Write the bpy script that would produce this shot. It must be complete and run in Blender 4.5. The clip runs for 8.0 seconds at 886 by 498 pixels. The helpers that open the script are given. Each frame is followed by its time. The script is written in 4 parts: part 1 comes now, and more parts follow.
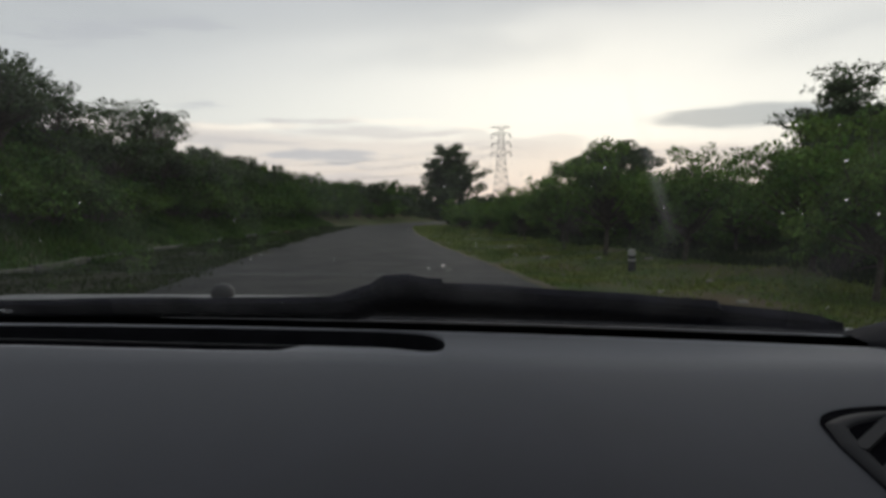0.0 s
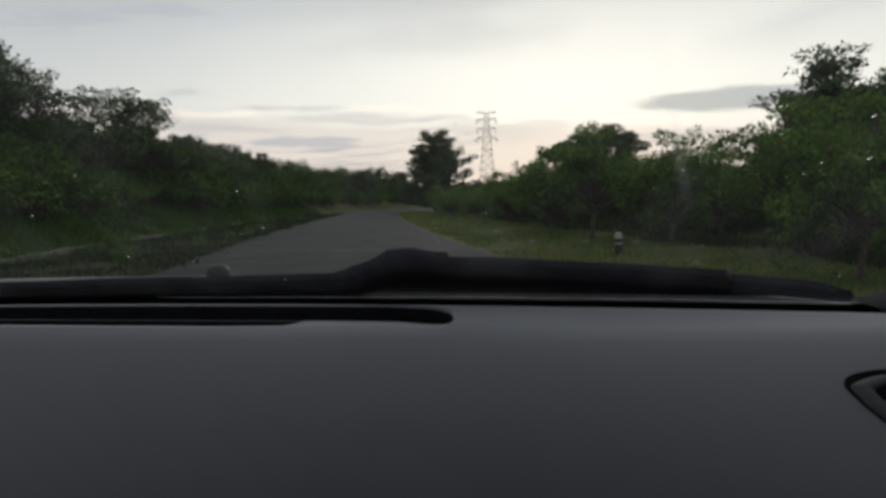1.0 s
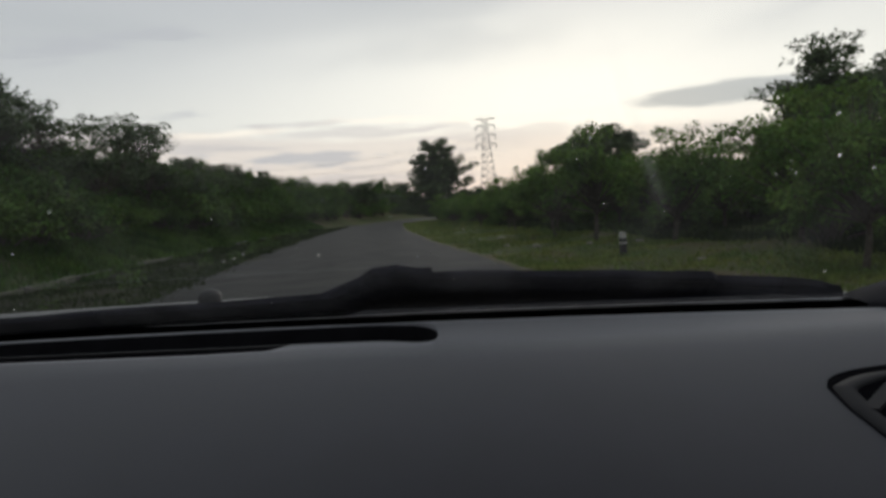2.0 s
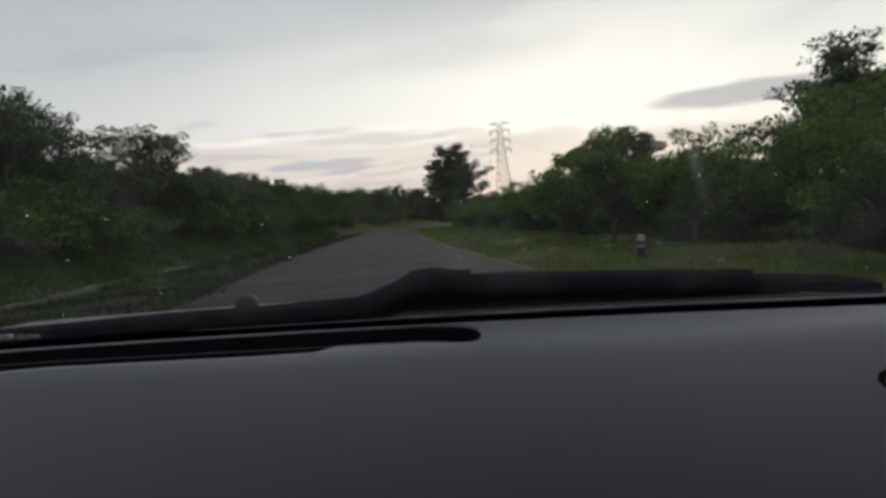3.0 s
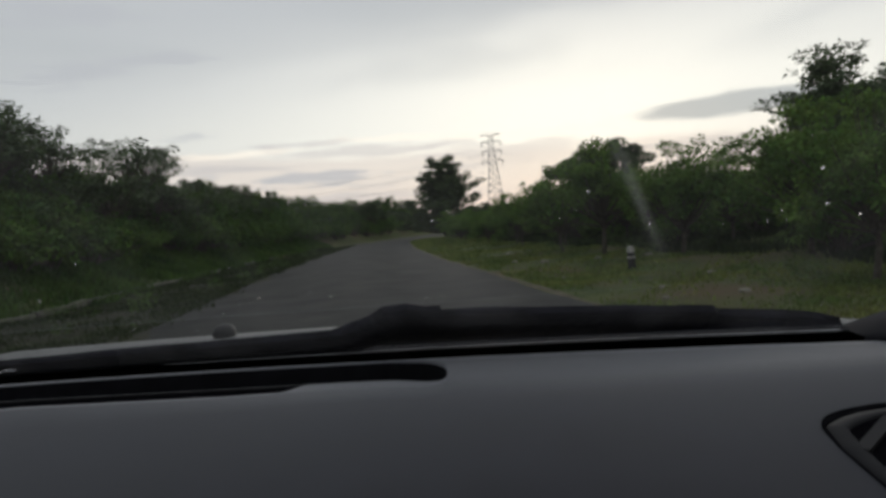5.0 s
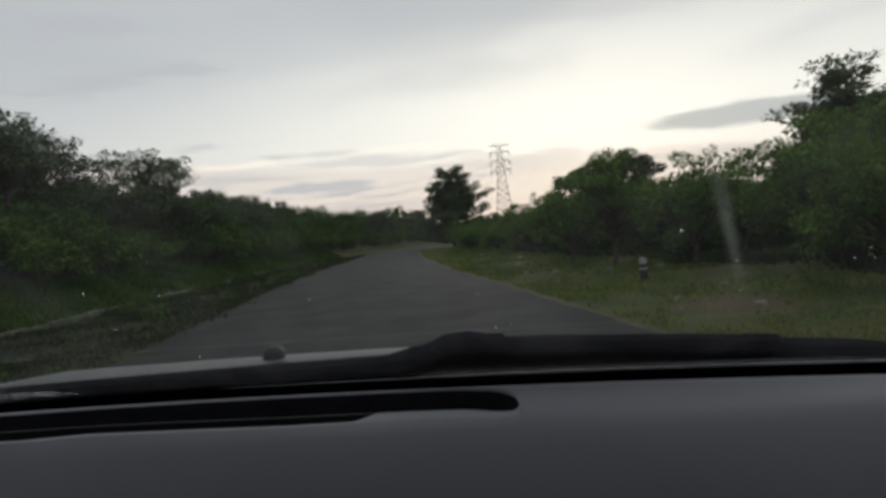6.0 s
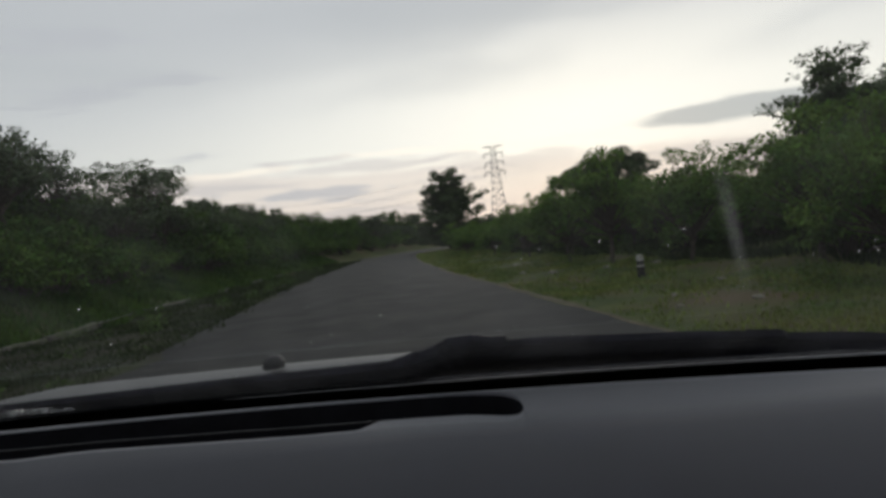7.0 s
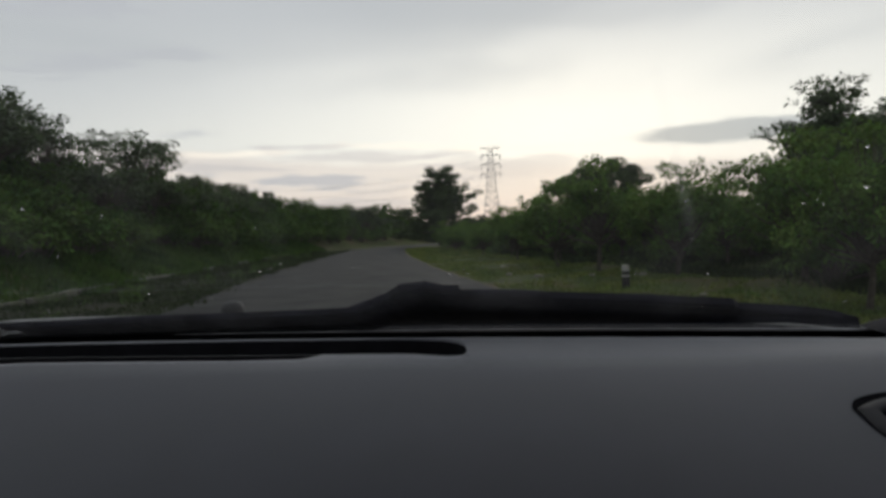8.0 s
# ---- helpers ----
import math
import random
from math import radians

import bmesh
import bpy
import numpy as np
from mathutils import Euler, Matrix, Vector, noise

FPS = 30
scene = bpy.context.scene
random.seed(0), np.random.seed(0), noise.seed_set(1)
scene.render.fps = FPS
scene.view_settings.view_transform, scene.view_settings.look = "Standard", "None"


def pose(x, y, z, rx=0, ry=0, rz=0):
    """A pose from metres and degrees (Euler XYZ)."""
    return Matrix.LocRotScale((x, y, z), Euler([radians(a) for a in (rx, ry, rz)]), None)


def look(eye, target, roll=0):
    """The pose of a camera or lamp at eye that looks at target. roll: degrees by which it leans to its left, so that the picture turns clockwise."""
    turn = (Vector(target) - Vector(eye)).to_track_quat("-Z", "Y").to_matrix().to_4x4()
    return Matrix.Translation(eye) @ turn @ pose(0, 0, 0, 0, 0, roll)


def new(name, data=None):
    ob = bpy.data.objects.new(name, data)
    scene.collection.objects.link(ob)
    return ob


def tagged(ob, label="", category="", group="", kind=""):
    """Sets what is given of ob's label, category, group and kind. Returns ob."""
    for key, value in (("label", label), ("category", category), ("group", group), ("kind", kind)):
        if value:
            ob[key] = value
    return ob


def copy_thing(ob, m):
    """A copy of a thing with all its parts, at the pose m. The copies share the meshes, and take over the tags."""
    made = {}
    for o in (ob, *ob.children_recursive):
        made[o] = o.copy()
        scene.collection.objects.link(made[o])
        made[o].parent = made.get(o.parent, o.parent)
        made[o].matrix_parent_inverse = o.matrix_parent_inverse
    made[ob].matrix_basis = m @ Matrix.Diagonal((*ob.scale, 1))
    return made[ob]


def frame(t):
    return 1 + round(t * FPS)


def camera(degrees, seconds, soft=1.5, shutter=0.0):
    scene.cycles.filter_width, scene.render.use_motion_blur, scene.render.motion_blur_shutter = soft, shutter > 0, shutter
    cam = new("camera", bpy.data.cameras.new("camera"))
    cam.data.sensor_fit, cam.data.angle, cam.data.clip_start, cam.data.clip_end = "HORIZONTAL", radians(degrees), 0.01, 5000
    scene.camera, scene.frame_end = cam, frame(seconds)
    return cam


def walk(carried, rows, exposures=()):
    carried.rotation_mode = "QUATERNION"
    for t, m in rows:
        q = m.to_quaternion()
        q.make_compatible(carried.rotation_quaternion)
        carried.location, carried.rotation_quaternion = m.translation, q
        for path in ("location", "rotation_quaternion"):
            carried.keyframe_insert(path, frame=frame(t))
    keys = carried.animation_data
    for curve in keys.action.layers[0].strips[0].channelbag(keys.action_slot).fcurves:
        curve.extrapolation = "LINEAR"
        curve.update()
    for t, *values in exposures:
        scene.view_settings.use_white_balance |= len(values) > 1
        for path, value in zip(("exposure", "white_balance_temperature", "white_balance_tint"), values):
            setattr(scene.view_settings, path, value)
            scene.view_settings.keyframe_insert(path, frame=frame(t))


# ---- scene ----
cam = camera(68.0, 8.0, soft=3.4)


def aim(x, y, z, yaw, pitch, roll):
    """A camera pose from a place in metres and its heading, tilt and lean in degrees."""
    a, b = radians(yaw), radians(pitch)
    ahead = Vector((-math.sin(a) * math.cos(b), math.cos(a) * math.cos(b), math.sin(b)))
    return look((x, y, z), Vector((x, y, z)) + ahead, roll)


PATH = [
    (0.0, aim(0.0191, -0.0010, 1.2492, -1.051, -2.883, -0.626)),
    (0.3, aim(0.0181, 0.0021, 1.2647, -0.500, -3.659, -1.041)),
    (0.5, aim(0.0190, -0.0012, 1.2925, -1.630, -2.440, -1.937)),
    (0.7, aim(0.0172, 0.0021, 1.2461, -2.017, -2.733, -0.980)),
    (1.0, aim(-0.0045, 0.0157, 1.2313, -2.196, -4.092, -1.271)),
    (1.2, aim(-0.0052, 0.0070, 1.2863, -3.205, -2.962, -2.579)),
    (2.3, aim(0.0305, 0.0258, 1.2277, -1.431, -3.422, -4.631)),
    (2.5, aim(0.0293, 0.0285, 1.2336, -1.336, -3.271, -4.592)),
    (2.7, aim(0.0304, 0.0151, 1.2626, -0.886, -2.240, -5.069)),
    (3.0, aim(-0.0064, 0.0058, 1.2375, -0.414, -2.766, -5.059)),
    (3.2, aim(-0.0032, 0.0076, 1.2412, -0.196, -2.741, -4.616)),
    (3.5, aim(0.0341, 0.0171, 1.2646, -1.616, -1.565, -4.747)),
    (3.7, aim(0.0449, 0.0235, 1.2620, -2.072, -1.350, -4.729)),
    (4.0, aim(0.0612, 0.0181, 1.2685, -2.278, -1.079, -4.607)),
    (4.2, aim(0.0440, 0.0010, 1.2783, -1.624, -0.785, -4.883)),
    (4.5, aim(0.0054, -0.0026, 1.2715, -1.996, -1.286, -4.917)),
    (4.7, aim(0.0271, -0.0024, 1.2689, -1.544, -1.877, -4.984)),
    (5.8, aim(-0.0132, -0.0354, 1.2762, -1.033, -1.715, -5.661)),
    (6.0, aim(-0.0455, -0.0162, 1.3003, -0.542, -0.927, -5.340)),
    (6.3, aim(-0.0479, -0.0057, 1.2941, -0.291, -0.525, -6.411)),
    (6.5, aim(-0.0215, -0.0026, 1.2389, -1.261, -2.528, -5.907)),
    (6.7, aim(-0.0156, -0.0123, 1.2445, -1.584, -3.228, -5.946)),
    (7.0, aim(-0.0486, -0.0080, 1.3021, -0.877, -0.726, -6.935)),
    (7.2, aim(-0.0480, 0.0005, 1.2517, -0.625, -1.707, -5.004)),
    (7.5, aim(-0.0220, -0.0076, 1.2383, -1.028, -2.198, -3.751)),
    (7.7, aim(-0.0218, -0.0117, 1.2595, -1.198, -1.694, -3.145)),
    (8.0, aim(-0.0126, -0.0060, 1.2302, -1.758, -0.990, -2.223)),
]
walk(cam, PATH)

# ---- sky and sun ----
SUN_AZ, SUN_EL = radians(14), radians(7)      # low behind the cloud, ahead and a little right
world = bpy.data.worlds.new("dusk_sky")
scene.world = world
world.use_nodes = True
wn, wl = world.node_tree.nodes, world.node_tree.links
wn.clear()


def wnode(kind, **values):
    n = wn.new(kind)
    for key, value in values.items():
        n.inputs[key].default_value = value
    return n


def wmath(op, a, b=None, clamp=False):
    n = wn.new("ShaderNodeMath")
    n.operation, n.use_clamp = op, clamp
    for i, v in enumerate((a, b)):
        if v is None:
            continue
        if isinstance(v, (int, float)):
            n.inputs[i].default_value = v
        else:
            wl.new(v, n.inputs[i])
    return n.outputs[0]


def wmix(fac, a, b):
    n = wn.new("ShaderNodeMix")
    n.data_type = "RGBA"
    for i, v in ((0, fac), (6, a), (7, b)):
        if isinstance(v, tuple):
            n.inputs[i].default_value = (*v, 1)
        elif isinstance(v, (int, float)):
            n.inputs[i].default_value = v
        else:
            wl.new(v, n.inputs[i])
    return n.outputs[2]


def wramp(value, stops):
    n = wn.new("ShaderNodeValToRGB")
    e = n.color_ramp.elements
    while len(e) < len(stops):
        e.new(0.5)
    for el, (p, c) in zip(e, stops):
        el.position, el.color = p, (*c, 1)
    wl.new(value, n.inputs[0])
    return n.outputs[0]


def smooth(value, lo, hi):
    n = wn.new("ShaderNodeMapRange")
    n.interpolation_type = "SMOOTHSTEP"
    n.inputs[1].default_value, n.inputs[2].default_value = lo, hi
    wl.new(value, n.inputs[0])
    return n.outputs[0]


way = wn.new("ShaderNodeTexCoord").outputs["Generated"]
xyz = wn.new("ShaderNodeSeparateXYZ")
wl.new(way, xyz.inputs[0])
# azimuth (0 ahead, to the right positive) and height, in radians
azim = wmath("ARCTAN2", xyz.outputs[0], xyz.outputs[1])
high = wmath("ARCSINE", xyz.outputs[2])
flat = wn.new("ShaderNodeCombineXYZ")
wl.new(azim, flat.inputs[0])
wl.new(high, flat.inputs[1])


def cloud_noise(sx, sy, shift, detail=5.0, rough=0.55, warp=0.25, tilt=0.06):
    m = wn.new("ShaderNodeMapping")
    m.inputs["Scale"].default_value = (sx, sy, 1)
    m.inputs["Location"].default_value = shift
    m.inputs["Rotation"].default_value = (0, 0, tilt)
    wl.new(flat.outputs[0], m.inputs[0])
    n = wnode("ShaderNodeTexNoise", Scale=1.0, Detail=detail, Roughness=rough, Distortion=warp)
    wl.new(m.outputs[0], n.inputs["Vector"])
    return n.outputs[0]


def lens_cloud(a, h, wa, wh, lean=0.0, rag=1.1):
    """1 inside a lens-shaped cloud bank, falling to 0 round it."""
    da = wmath("DIVIDE", wmath("SUBTRACT", azim, a), wa)
    dh = wmath("DIVIDE", wmath("SUBTRACT", wmath("SUBTRACT", high, h), wmath("MULTIPLY", wmath("SUBTRACT", azim, a), lean)), wh)
    d = wmath("SQRT", wmath("ADD", wmath("MULTIPLY", da, da), wmath("MULTIPLY", dh, dh)))
    ragged = wmath("ADD", d, wmath("MULTIPLY", wmath("SUBTRACT", cloud_noise(10, 70, (3, 1, 0), 8.0, 0.64, 0.5, 0.02), 0.5), rag))
    return smooth(ragged, 1.15, 0.7 if rag < 1.5 else 0.35)


base_sky = wramp(wmath("MULTIPLY", high, 0.637, True), [
    (0.0, (0.52, 0.45, 0.45)), (0.022, (0.66, 0.55, 0.52)), (0.048, (0.77, 0.68, 0.615)),
    (0.088, (0.70, 0.69, 0.66)), (0.136, (0.585, 0.59, 0.595)), (0.208, (0.51, 0.52, 0.545)), (0.34, (0.47, 0.485, 0.52)),
    (0.55, (0.66, 0.68, 0.72)), (1.0, (0.98, 1.0, 1.04))])
# the glow where the sun is hidden
ga = wmath("DIVIDE", wmath("SUBTRACT", azim, SUN_AZ), 0.50)
gh = wmath("DIVIDE", wmath("SUBTRACT", high, 0.17), 0.13)
glow = smooth(wmath("SQRT", wmath("ADD", wmath("MULTIPLY", ga, ga), wmath("MULTIPLY", gh, gh))), 1.6, 0.0)
sky_1 = wmix(wmath("MULTIPLY", glow, 0.8), base_sky, (0.99, 0.95, 0.872))
# heavier cloud away from the glow
sky_1 = wmix(wmath("MULTIPLY", smooth(azim, -0.15, -0.9), 0.5), sky_1, (0.36, 0.385, 0.42))
# high grey sheets whose lower edge rises to the right
sheet_edge = wmath("SUBTRACT", high, wmath("ADD", wmath("MULTIPLY", azim, 0.10), wmath("MULTIPLY", cloud_noise(3.0, 9.0, (0.3, 0.2, 0), 5.0, 0.55, 0.4, -0.14), 0.10)))
sky_2 = wmix(wmath("MULTIPLY", smooth(sheet_edge, 0.205, 0.245), 0.27), sky_1, (0.43, 0.445, 0.465))
sheet = smooth(cloud_noise(2.0, 9.0, (0.9, 0.2, 0), 4.0, 0.5, 0.3, -0.16), 0.46, 0.70)
sky_2 = wmix(wmath("MULTIPLY", wmath("MULTIPLY", sheet, smooth(high, 0.17, 0.24)), 0.45), sky_2, (0.42, 0.437, 0.462))
# a pinkish deck low down that thins to the right
deck_top = wmath("SUBTRACT", 0.118, wmath("MULTIPLY", azim, 0.055))
edge_up = wmath("ADD", wmath("SUBTRACT", high, deck_top), wmath("MULTIPLY", wmath("SUBTRACT", cloud_noise(5.0, 26.0, (2.2, 0, 0), 7.0, 0.6, 0.5, -0.03), 0.5), 0.050))
deck = wmath("MULTIPLY", smooth(edge_up, 0.006, -0.012), smooth(high, 0.005, 0.06))
sky_3 = wmix(wmath("MULTIPLY", deck, 0.62), sky_2, (0.665, 0.592, 0.556))
low = wmath("MULTIPLY", smooth(high, 0.03, 0.06), smooth(edge_up, 0.0, -0.02))
bank = wmath("MULTIPLY", smooth(cloud_noise(3.6, 46.0, (1.7, 0.6, 0), 7.0, 0.55, 0.5, -0.02), 0.50, 0.62), low)
sky_4 = wmix(wmath("MULTIPLY", bank, 0.55), sky_3, (0.50, 0.475, 0.49))
# single banks: azimuth, height, half width, half height in degrees, lean, strength, colour
PINK, BLUE, LIT = (0.55, 0.515, 0.515), (0.43, 0.435, 0.475), (1.0, 0.90, 0.79)
for a, h, wa, wh, lean, f, c in (
        (-15, 7.55, 5.5, 0.35, 0.02, 0.55, LIT), (-2, 8.1, 7.0, 0.30, -0.04, 0.45, LIT), (12, 7.4, 9.0, 0.4, -0.03, 0.40, LIT),
        (-9.5, 8.15, 4.5, 0.30, 0.03, 0.50, PINK), (-13.5, 8.1, 1.6, 0.18, 0.0, 0.45, PINK), (-4.5, 7.15, 9.0, 0.55, -0.02, 0.55, PINK),
        (8.5, 6.05, 8.5, 0.75, -0.03, 0.50, PINK), (26, 4.2, 10.0, 1.1, 0.02, 0.60, (0.60, 0.56, 0.535)), (-10, 5.2, 7.0, 0.55, -0.04, 0.75, BLUE),
        (-18.5, 9.2, 3.0, 0.32, 0.02, 0.40, BLUE), (-25, 14.4, 9.0, 0.9, 0.18, 0.50, BLUE), (-28, 18.2, 6.5, 1.1, 0.05, 0.45, BLUE),
        (25.8, 7.55, 7.6, 0.95, 0.0, 0.88, (0.405, 0.425, 0.44))):
    one = lens_cloud(radians(a), radians(h), radians(wa), radians(wh), lean, 0.9 if wa > 7.5 and wh > 0.93 else 4.6)
    sky_4 = wmix(wmath("MULTIPLY", one, f), sky_4, c)
air = wn.new("ShaderNodeTexSky")
air.sky_type, air.sun_disc = "NISHITA", False
air.sun_elevation, air.sun_rotation = SUN_EL, SUN_AZ
air_bg = wnode("ShaderNodeBackground", Strength=0.05)
wl.new(air.outputs[0], air_bg.inputs[0])
cloud_bg = wnode("ShaderNodeBackground", Strength=1.28)
wl.new(sky_4, cloud_bg.inputs[0])
both = wn.new("ShaderNodeMixShader")
both.inputs[0].default_value = 0.93
wl.new(air_bg.outputs[0], both.inputs[1])
wl.new(cloud_bg.outputs[0], both.inputs[2])
w_out = wn.new("ShaderNodeOutputWorld")
wl.new(both.outputs[0], w_out.inputs[0])

sun = new("sun", bpy.data.lights.new("sun", "SUN"))
sun.data.energy, sun.data.angle, sun.data.color = 0.5, radians(24), (1.0, 0.93, 0.86)
sun.matrix_world = look((60 * math.sin(SUN_AZ), 60 * math.cos(SUN_AZ), 30), (0, 0, 30 - 60 * math.tan(SUN_EL)))


# ---- materials ----
def material(name, dark, light, scale=6.0, rough=0.7, bump=0.3, fine=60.0, metallic=0.0, spread=(0.35, 0.65),
             stain=None, stain_scale=0.6, random=0.0, island=False, bump_depth=0.01, translucent=0.0, spec=0.5):
    m = bpy.data.materials.new(name)
    m.use_nodes = True
    n, l = m.node_tree.nodes, m.node_tree.links
    p = n["Principled BSDF"]
    p.inputs["Roughness"].default_value, p.inputs["Metallic"].default_value = rough, metallic
    p.inputs["Specular IOR Level"].default_value = spec
    co = n.new("ShaderNodeTexCoord").outputs["Object"]

    def noise_at(s, detail=4.0):
        t = n.new("ShaderNodeTexNoise")
        t.inputs["Scale"].default_value, t.inputs["Detail"].default_value = s, detail
        l.new(co, t.inputs["Vector"])
        return t.outputs[0]

    def ranged(v, lo, hi):
        r = n.new("ShaderNodeMapRange")
        r.inputs[1].default_value, r.inputs[2].default_value = lo, hi
        l.new(v, r.inputs[0])
        return r.outputs[0]

    def blend(f, a, b):
        x = n.new("ShaderNodeMix")
        x.data_type = "RGBA"
        for i, v in ((0, f), (6, a), (7, b)):
            if isinstance(v, tuple):
                x.inputs[i].default_value = (*v, 1)
            else:
                l.new(v, x.inputs[i])
        return x.outputs[2]

    grain = noise_at(scale)
    colour = blend(ranged(grain, *spread), dark, light)
    if stain:
        colour = blend(ranged(noise_at(stain_scale, 6.0), 0.48, 0.66), colour, stain)
    if random or island:
        info = n.new("ShaderNodeNewGeometry").outputs["Random Per Island"] if island else n.new("ShaderNodeObjectInfo").outputs["Random"]
        hsv = n.new("ShaderNodeHueSaturation")
        l.new(colour, hsv.inputs["Color"])
        v = n.new("ShaderNodeMapRange")
        v.inputs[3].default_value, v.inputs[4].default_value = 1 - random, 1 + random
        l.new(info, v.inputs[0])
        l.new(v.outputs[0], hsv.inputs["Value"])
        h = n.new("ShaderNodeMapRange")
        h.inputs[3].default_value, h.inputs[4].default_value = 0.5 - random * 0.05, 0.5 + random * 0.04
        l.new(info, h.inputs[0])
        l.new(h.outputs[0], hsv.inputs["Hue"])
        colour = hsv.outputs[0]
    l.new(colour, p.inputs["Base Color"])
    if bump:
        b = n.new("ShaderNodeBump")
        b.inputs["Strength"].default_value, b.inputs["Distance"].default_value = bump, bump_depth
        l.new(noise_at(fine, 3.0), b.inputs["Height"])
        l.new(b.outputs[0], p.inputs["Normal"])
    if translucent:
        t = n.new("ShaderNodeBsdfTranslucent")
        l.new(colour, t.inputs[0])
        x = n.new("ShaderNodeMixShader")
        x.inputs[0].default_value = translucent
        l.new(p.outputs[0], x.inputs[1])
        l.new(t.outputs[0], x.inputs[2])
        l.new(x.outputs[0], n["Material Output"].inputs[0])
    return m


M_GROUND = material("meadow_soil", (0.040, 0.056, 0.019), (0.072, 0.084, 0.029), 1.3, 0.95, 0.6, 30, stain=(0.085, 0.066, 0.040), stain_scale=0.35, bump_depth=0.03, spec=0.1)
M_ROAD = material("worn_asphalt", (0.012, 0.013, 0.013), (0.026, 0.027, 0.025), 1.1, 0.85, 0.6, 120, stain=(0.031, 0.031, 0.028), stain_scale=0.8, bump_depth=0.004, spec=0.15)
M_DIRT = material("road_edge_grit", (0.06, 0.054, 0.038), (0.12, 0.104, 0.072), 5.0, 0.95, 0.6, 60, spec=0.1)
M_KERB = material("mossy_concrete", (0.026, 0.028, 0.021), (0.070, 0.068, 0.056), 4.0, 0.9, 0.5, 50, random=0.25, stain=(0.06, 0.07, 0.03), stain_scale=1.5)
M_GRASS = material("verge_grass", (0.076, 0.122, 0.025), (0.160, 0.184, 0.048), 0.7, 0.8, 0, island=True, random=0.35, translucent=0.25, spec=0.15)
# brighter than M_WEED: the bank's lit look is put into the colour
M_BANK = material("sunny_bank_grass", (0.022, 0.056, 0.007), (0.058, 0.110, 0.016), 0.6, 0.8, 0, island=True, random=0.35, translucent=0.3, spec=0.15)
# dull weed green; under the right-hand trees its darkness stands in for shade
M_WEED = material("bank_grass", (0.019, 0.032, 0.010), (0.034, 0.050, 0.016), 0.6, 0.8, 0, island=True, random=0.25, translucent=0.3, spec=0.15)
M_LEAF = material("tree_leaf", (0.051, 0.105, 0.021), (0.124, 0.196, 0.043), 0.9, 0.7, 0, island=True, random=0.4, translucent=0.35, spec=0.12)
M_LEAF_DARK = material("dark_tree_leaf", (0.030, 0.052, 0.018), (0.064, 0.096, 0.034), 0.8, 0.6, 0, island=True, random=0.4, translucent=0.15, spec=0.3)
M_SHRUB = material("shrub_leaf", (0.031, 0.068, 0.013), (0.082, 0.141, 0.028), 0.8, 0.7, 0, island=True, random=0.4, translucent=0.25, spec=0.12)
M_BARK = material("grey_bark", (0.045, 0.038, 0.030), (0.10, 0.088, 0.07), 9.0, 0.9, 0.7, 40, spec=0.2)
# far woodland, with aerial haze mixed into its paler green
M_HAZE = material("haze_tinted_wood", (0.05, 0.065, 0.045), (0.085, 0.10, 0.07), 0.05, 0.95, 0, spec=0.1)
M_STEEL = material("galvanised_steel", (0.15, 0.15, 0.155), (0.22, 0.22, 0.22), 1.0, 0.7, 0, metallic=0.2)
M_DASH = material("grained_dash_plastic", (0.0052, 0.0054, 0.0105), (0.0080, 0.0083, 0.0150), 14.0, 0.70, 0.3, 700, stain=(0.0075, 0.0076, 0.0125), stain_scale=5, bump_depth=0.0005, spec=0.14)
# a sheen on the plastic imitates sky reflected at flat angles
dash_sheen = M_DASH.node_tree.nodes["Principled BSDF"]
dash_sheen.inputs["Sheen Weight"].default_value, dash_sheen.inputs["Sheen Roughness"].default_value = 0.61, 0.42
dash_sheen.inputs["Sheen Tint"].default_value = (0.92, 0.948, 1.0, 1)
M_BLACK = material("matt_black_plastic", (0.010, 0.010, 0.011), (0.016, 0.016, 0.017), 30.0, 0.6, 0.2, 500, bump_depth=0.0005, spec=0.3)
M_WELL = material("slot_black", (0.010, 0.010, 0.012), (0.014, 0.014, 0.017), 30.0, 0.9, 0, spec=0.05)
# near-black that stands in for the shade inside the vent
M_VENT_SHADE = material("vent_shade_black", (0.002, 0.002, 0.003), (0.004, 0.004, 0.005), 30.0, 0.95, 0, spec=0.02)
M_COWL = material("cowl_plastic", (0.007, 0.007, 0.009), (0.011, 0.011, 0.013), 30.0, 0.85, 0.3, 200, bump_depth=0.001, spec=0.05)
M_FRIT = material("black_ceramic_band", (0.005, 0.005, 0.007), (0.008, 0.008, 0.010), 40.0, 0.6, 0, spec=0.08)
# bluish blotches put the wet glass's reflections into the rubber's colour
M_RUBBER = material("wiper_rubber", (0.0036, 0.0036, 0.0065), (0.0105, 0.0105, 0.017), 26.0, 0.6, 0.7, 90, bump_depth=0.003, spec=0.05, stain=(0.009, 0.009, 0.015), stain_scale=14)
M_VENT = material("vent_plastic", (0.008, 0.008, 0.010), (0.012, 0.012, 0.014), 20.0, 0.65, 0.2, 700, bump_depth=0.0005, spec=0.16)
M_PAINT = material("wet_grey_paint", (0.070, 0.071, 0.069), (0.088, 0.088, 0.086), 12.0, 0.42, 0.6, 160, bump_depth=0.002, spec=0.35)
M_TRIM = material("grey_cabin_trim", (0.10, 0.10, 0.105), (0.13, 0.13, 0.135), 10.0, 0.8, 0.2, 300, bump_depth=0.001, spec=0.2)
M_PILLAR = material("dark_pillar_trim", (0.013, 0.013, 0.015), (0.018, 0.018, 0.021), 12.0, 0.85, 0.25, 400, bump_depth=0.0008, spec=0.06)
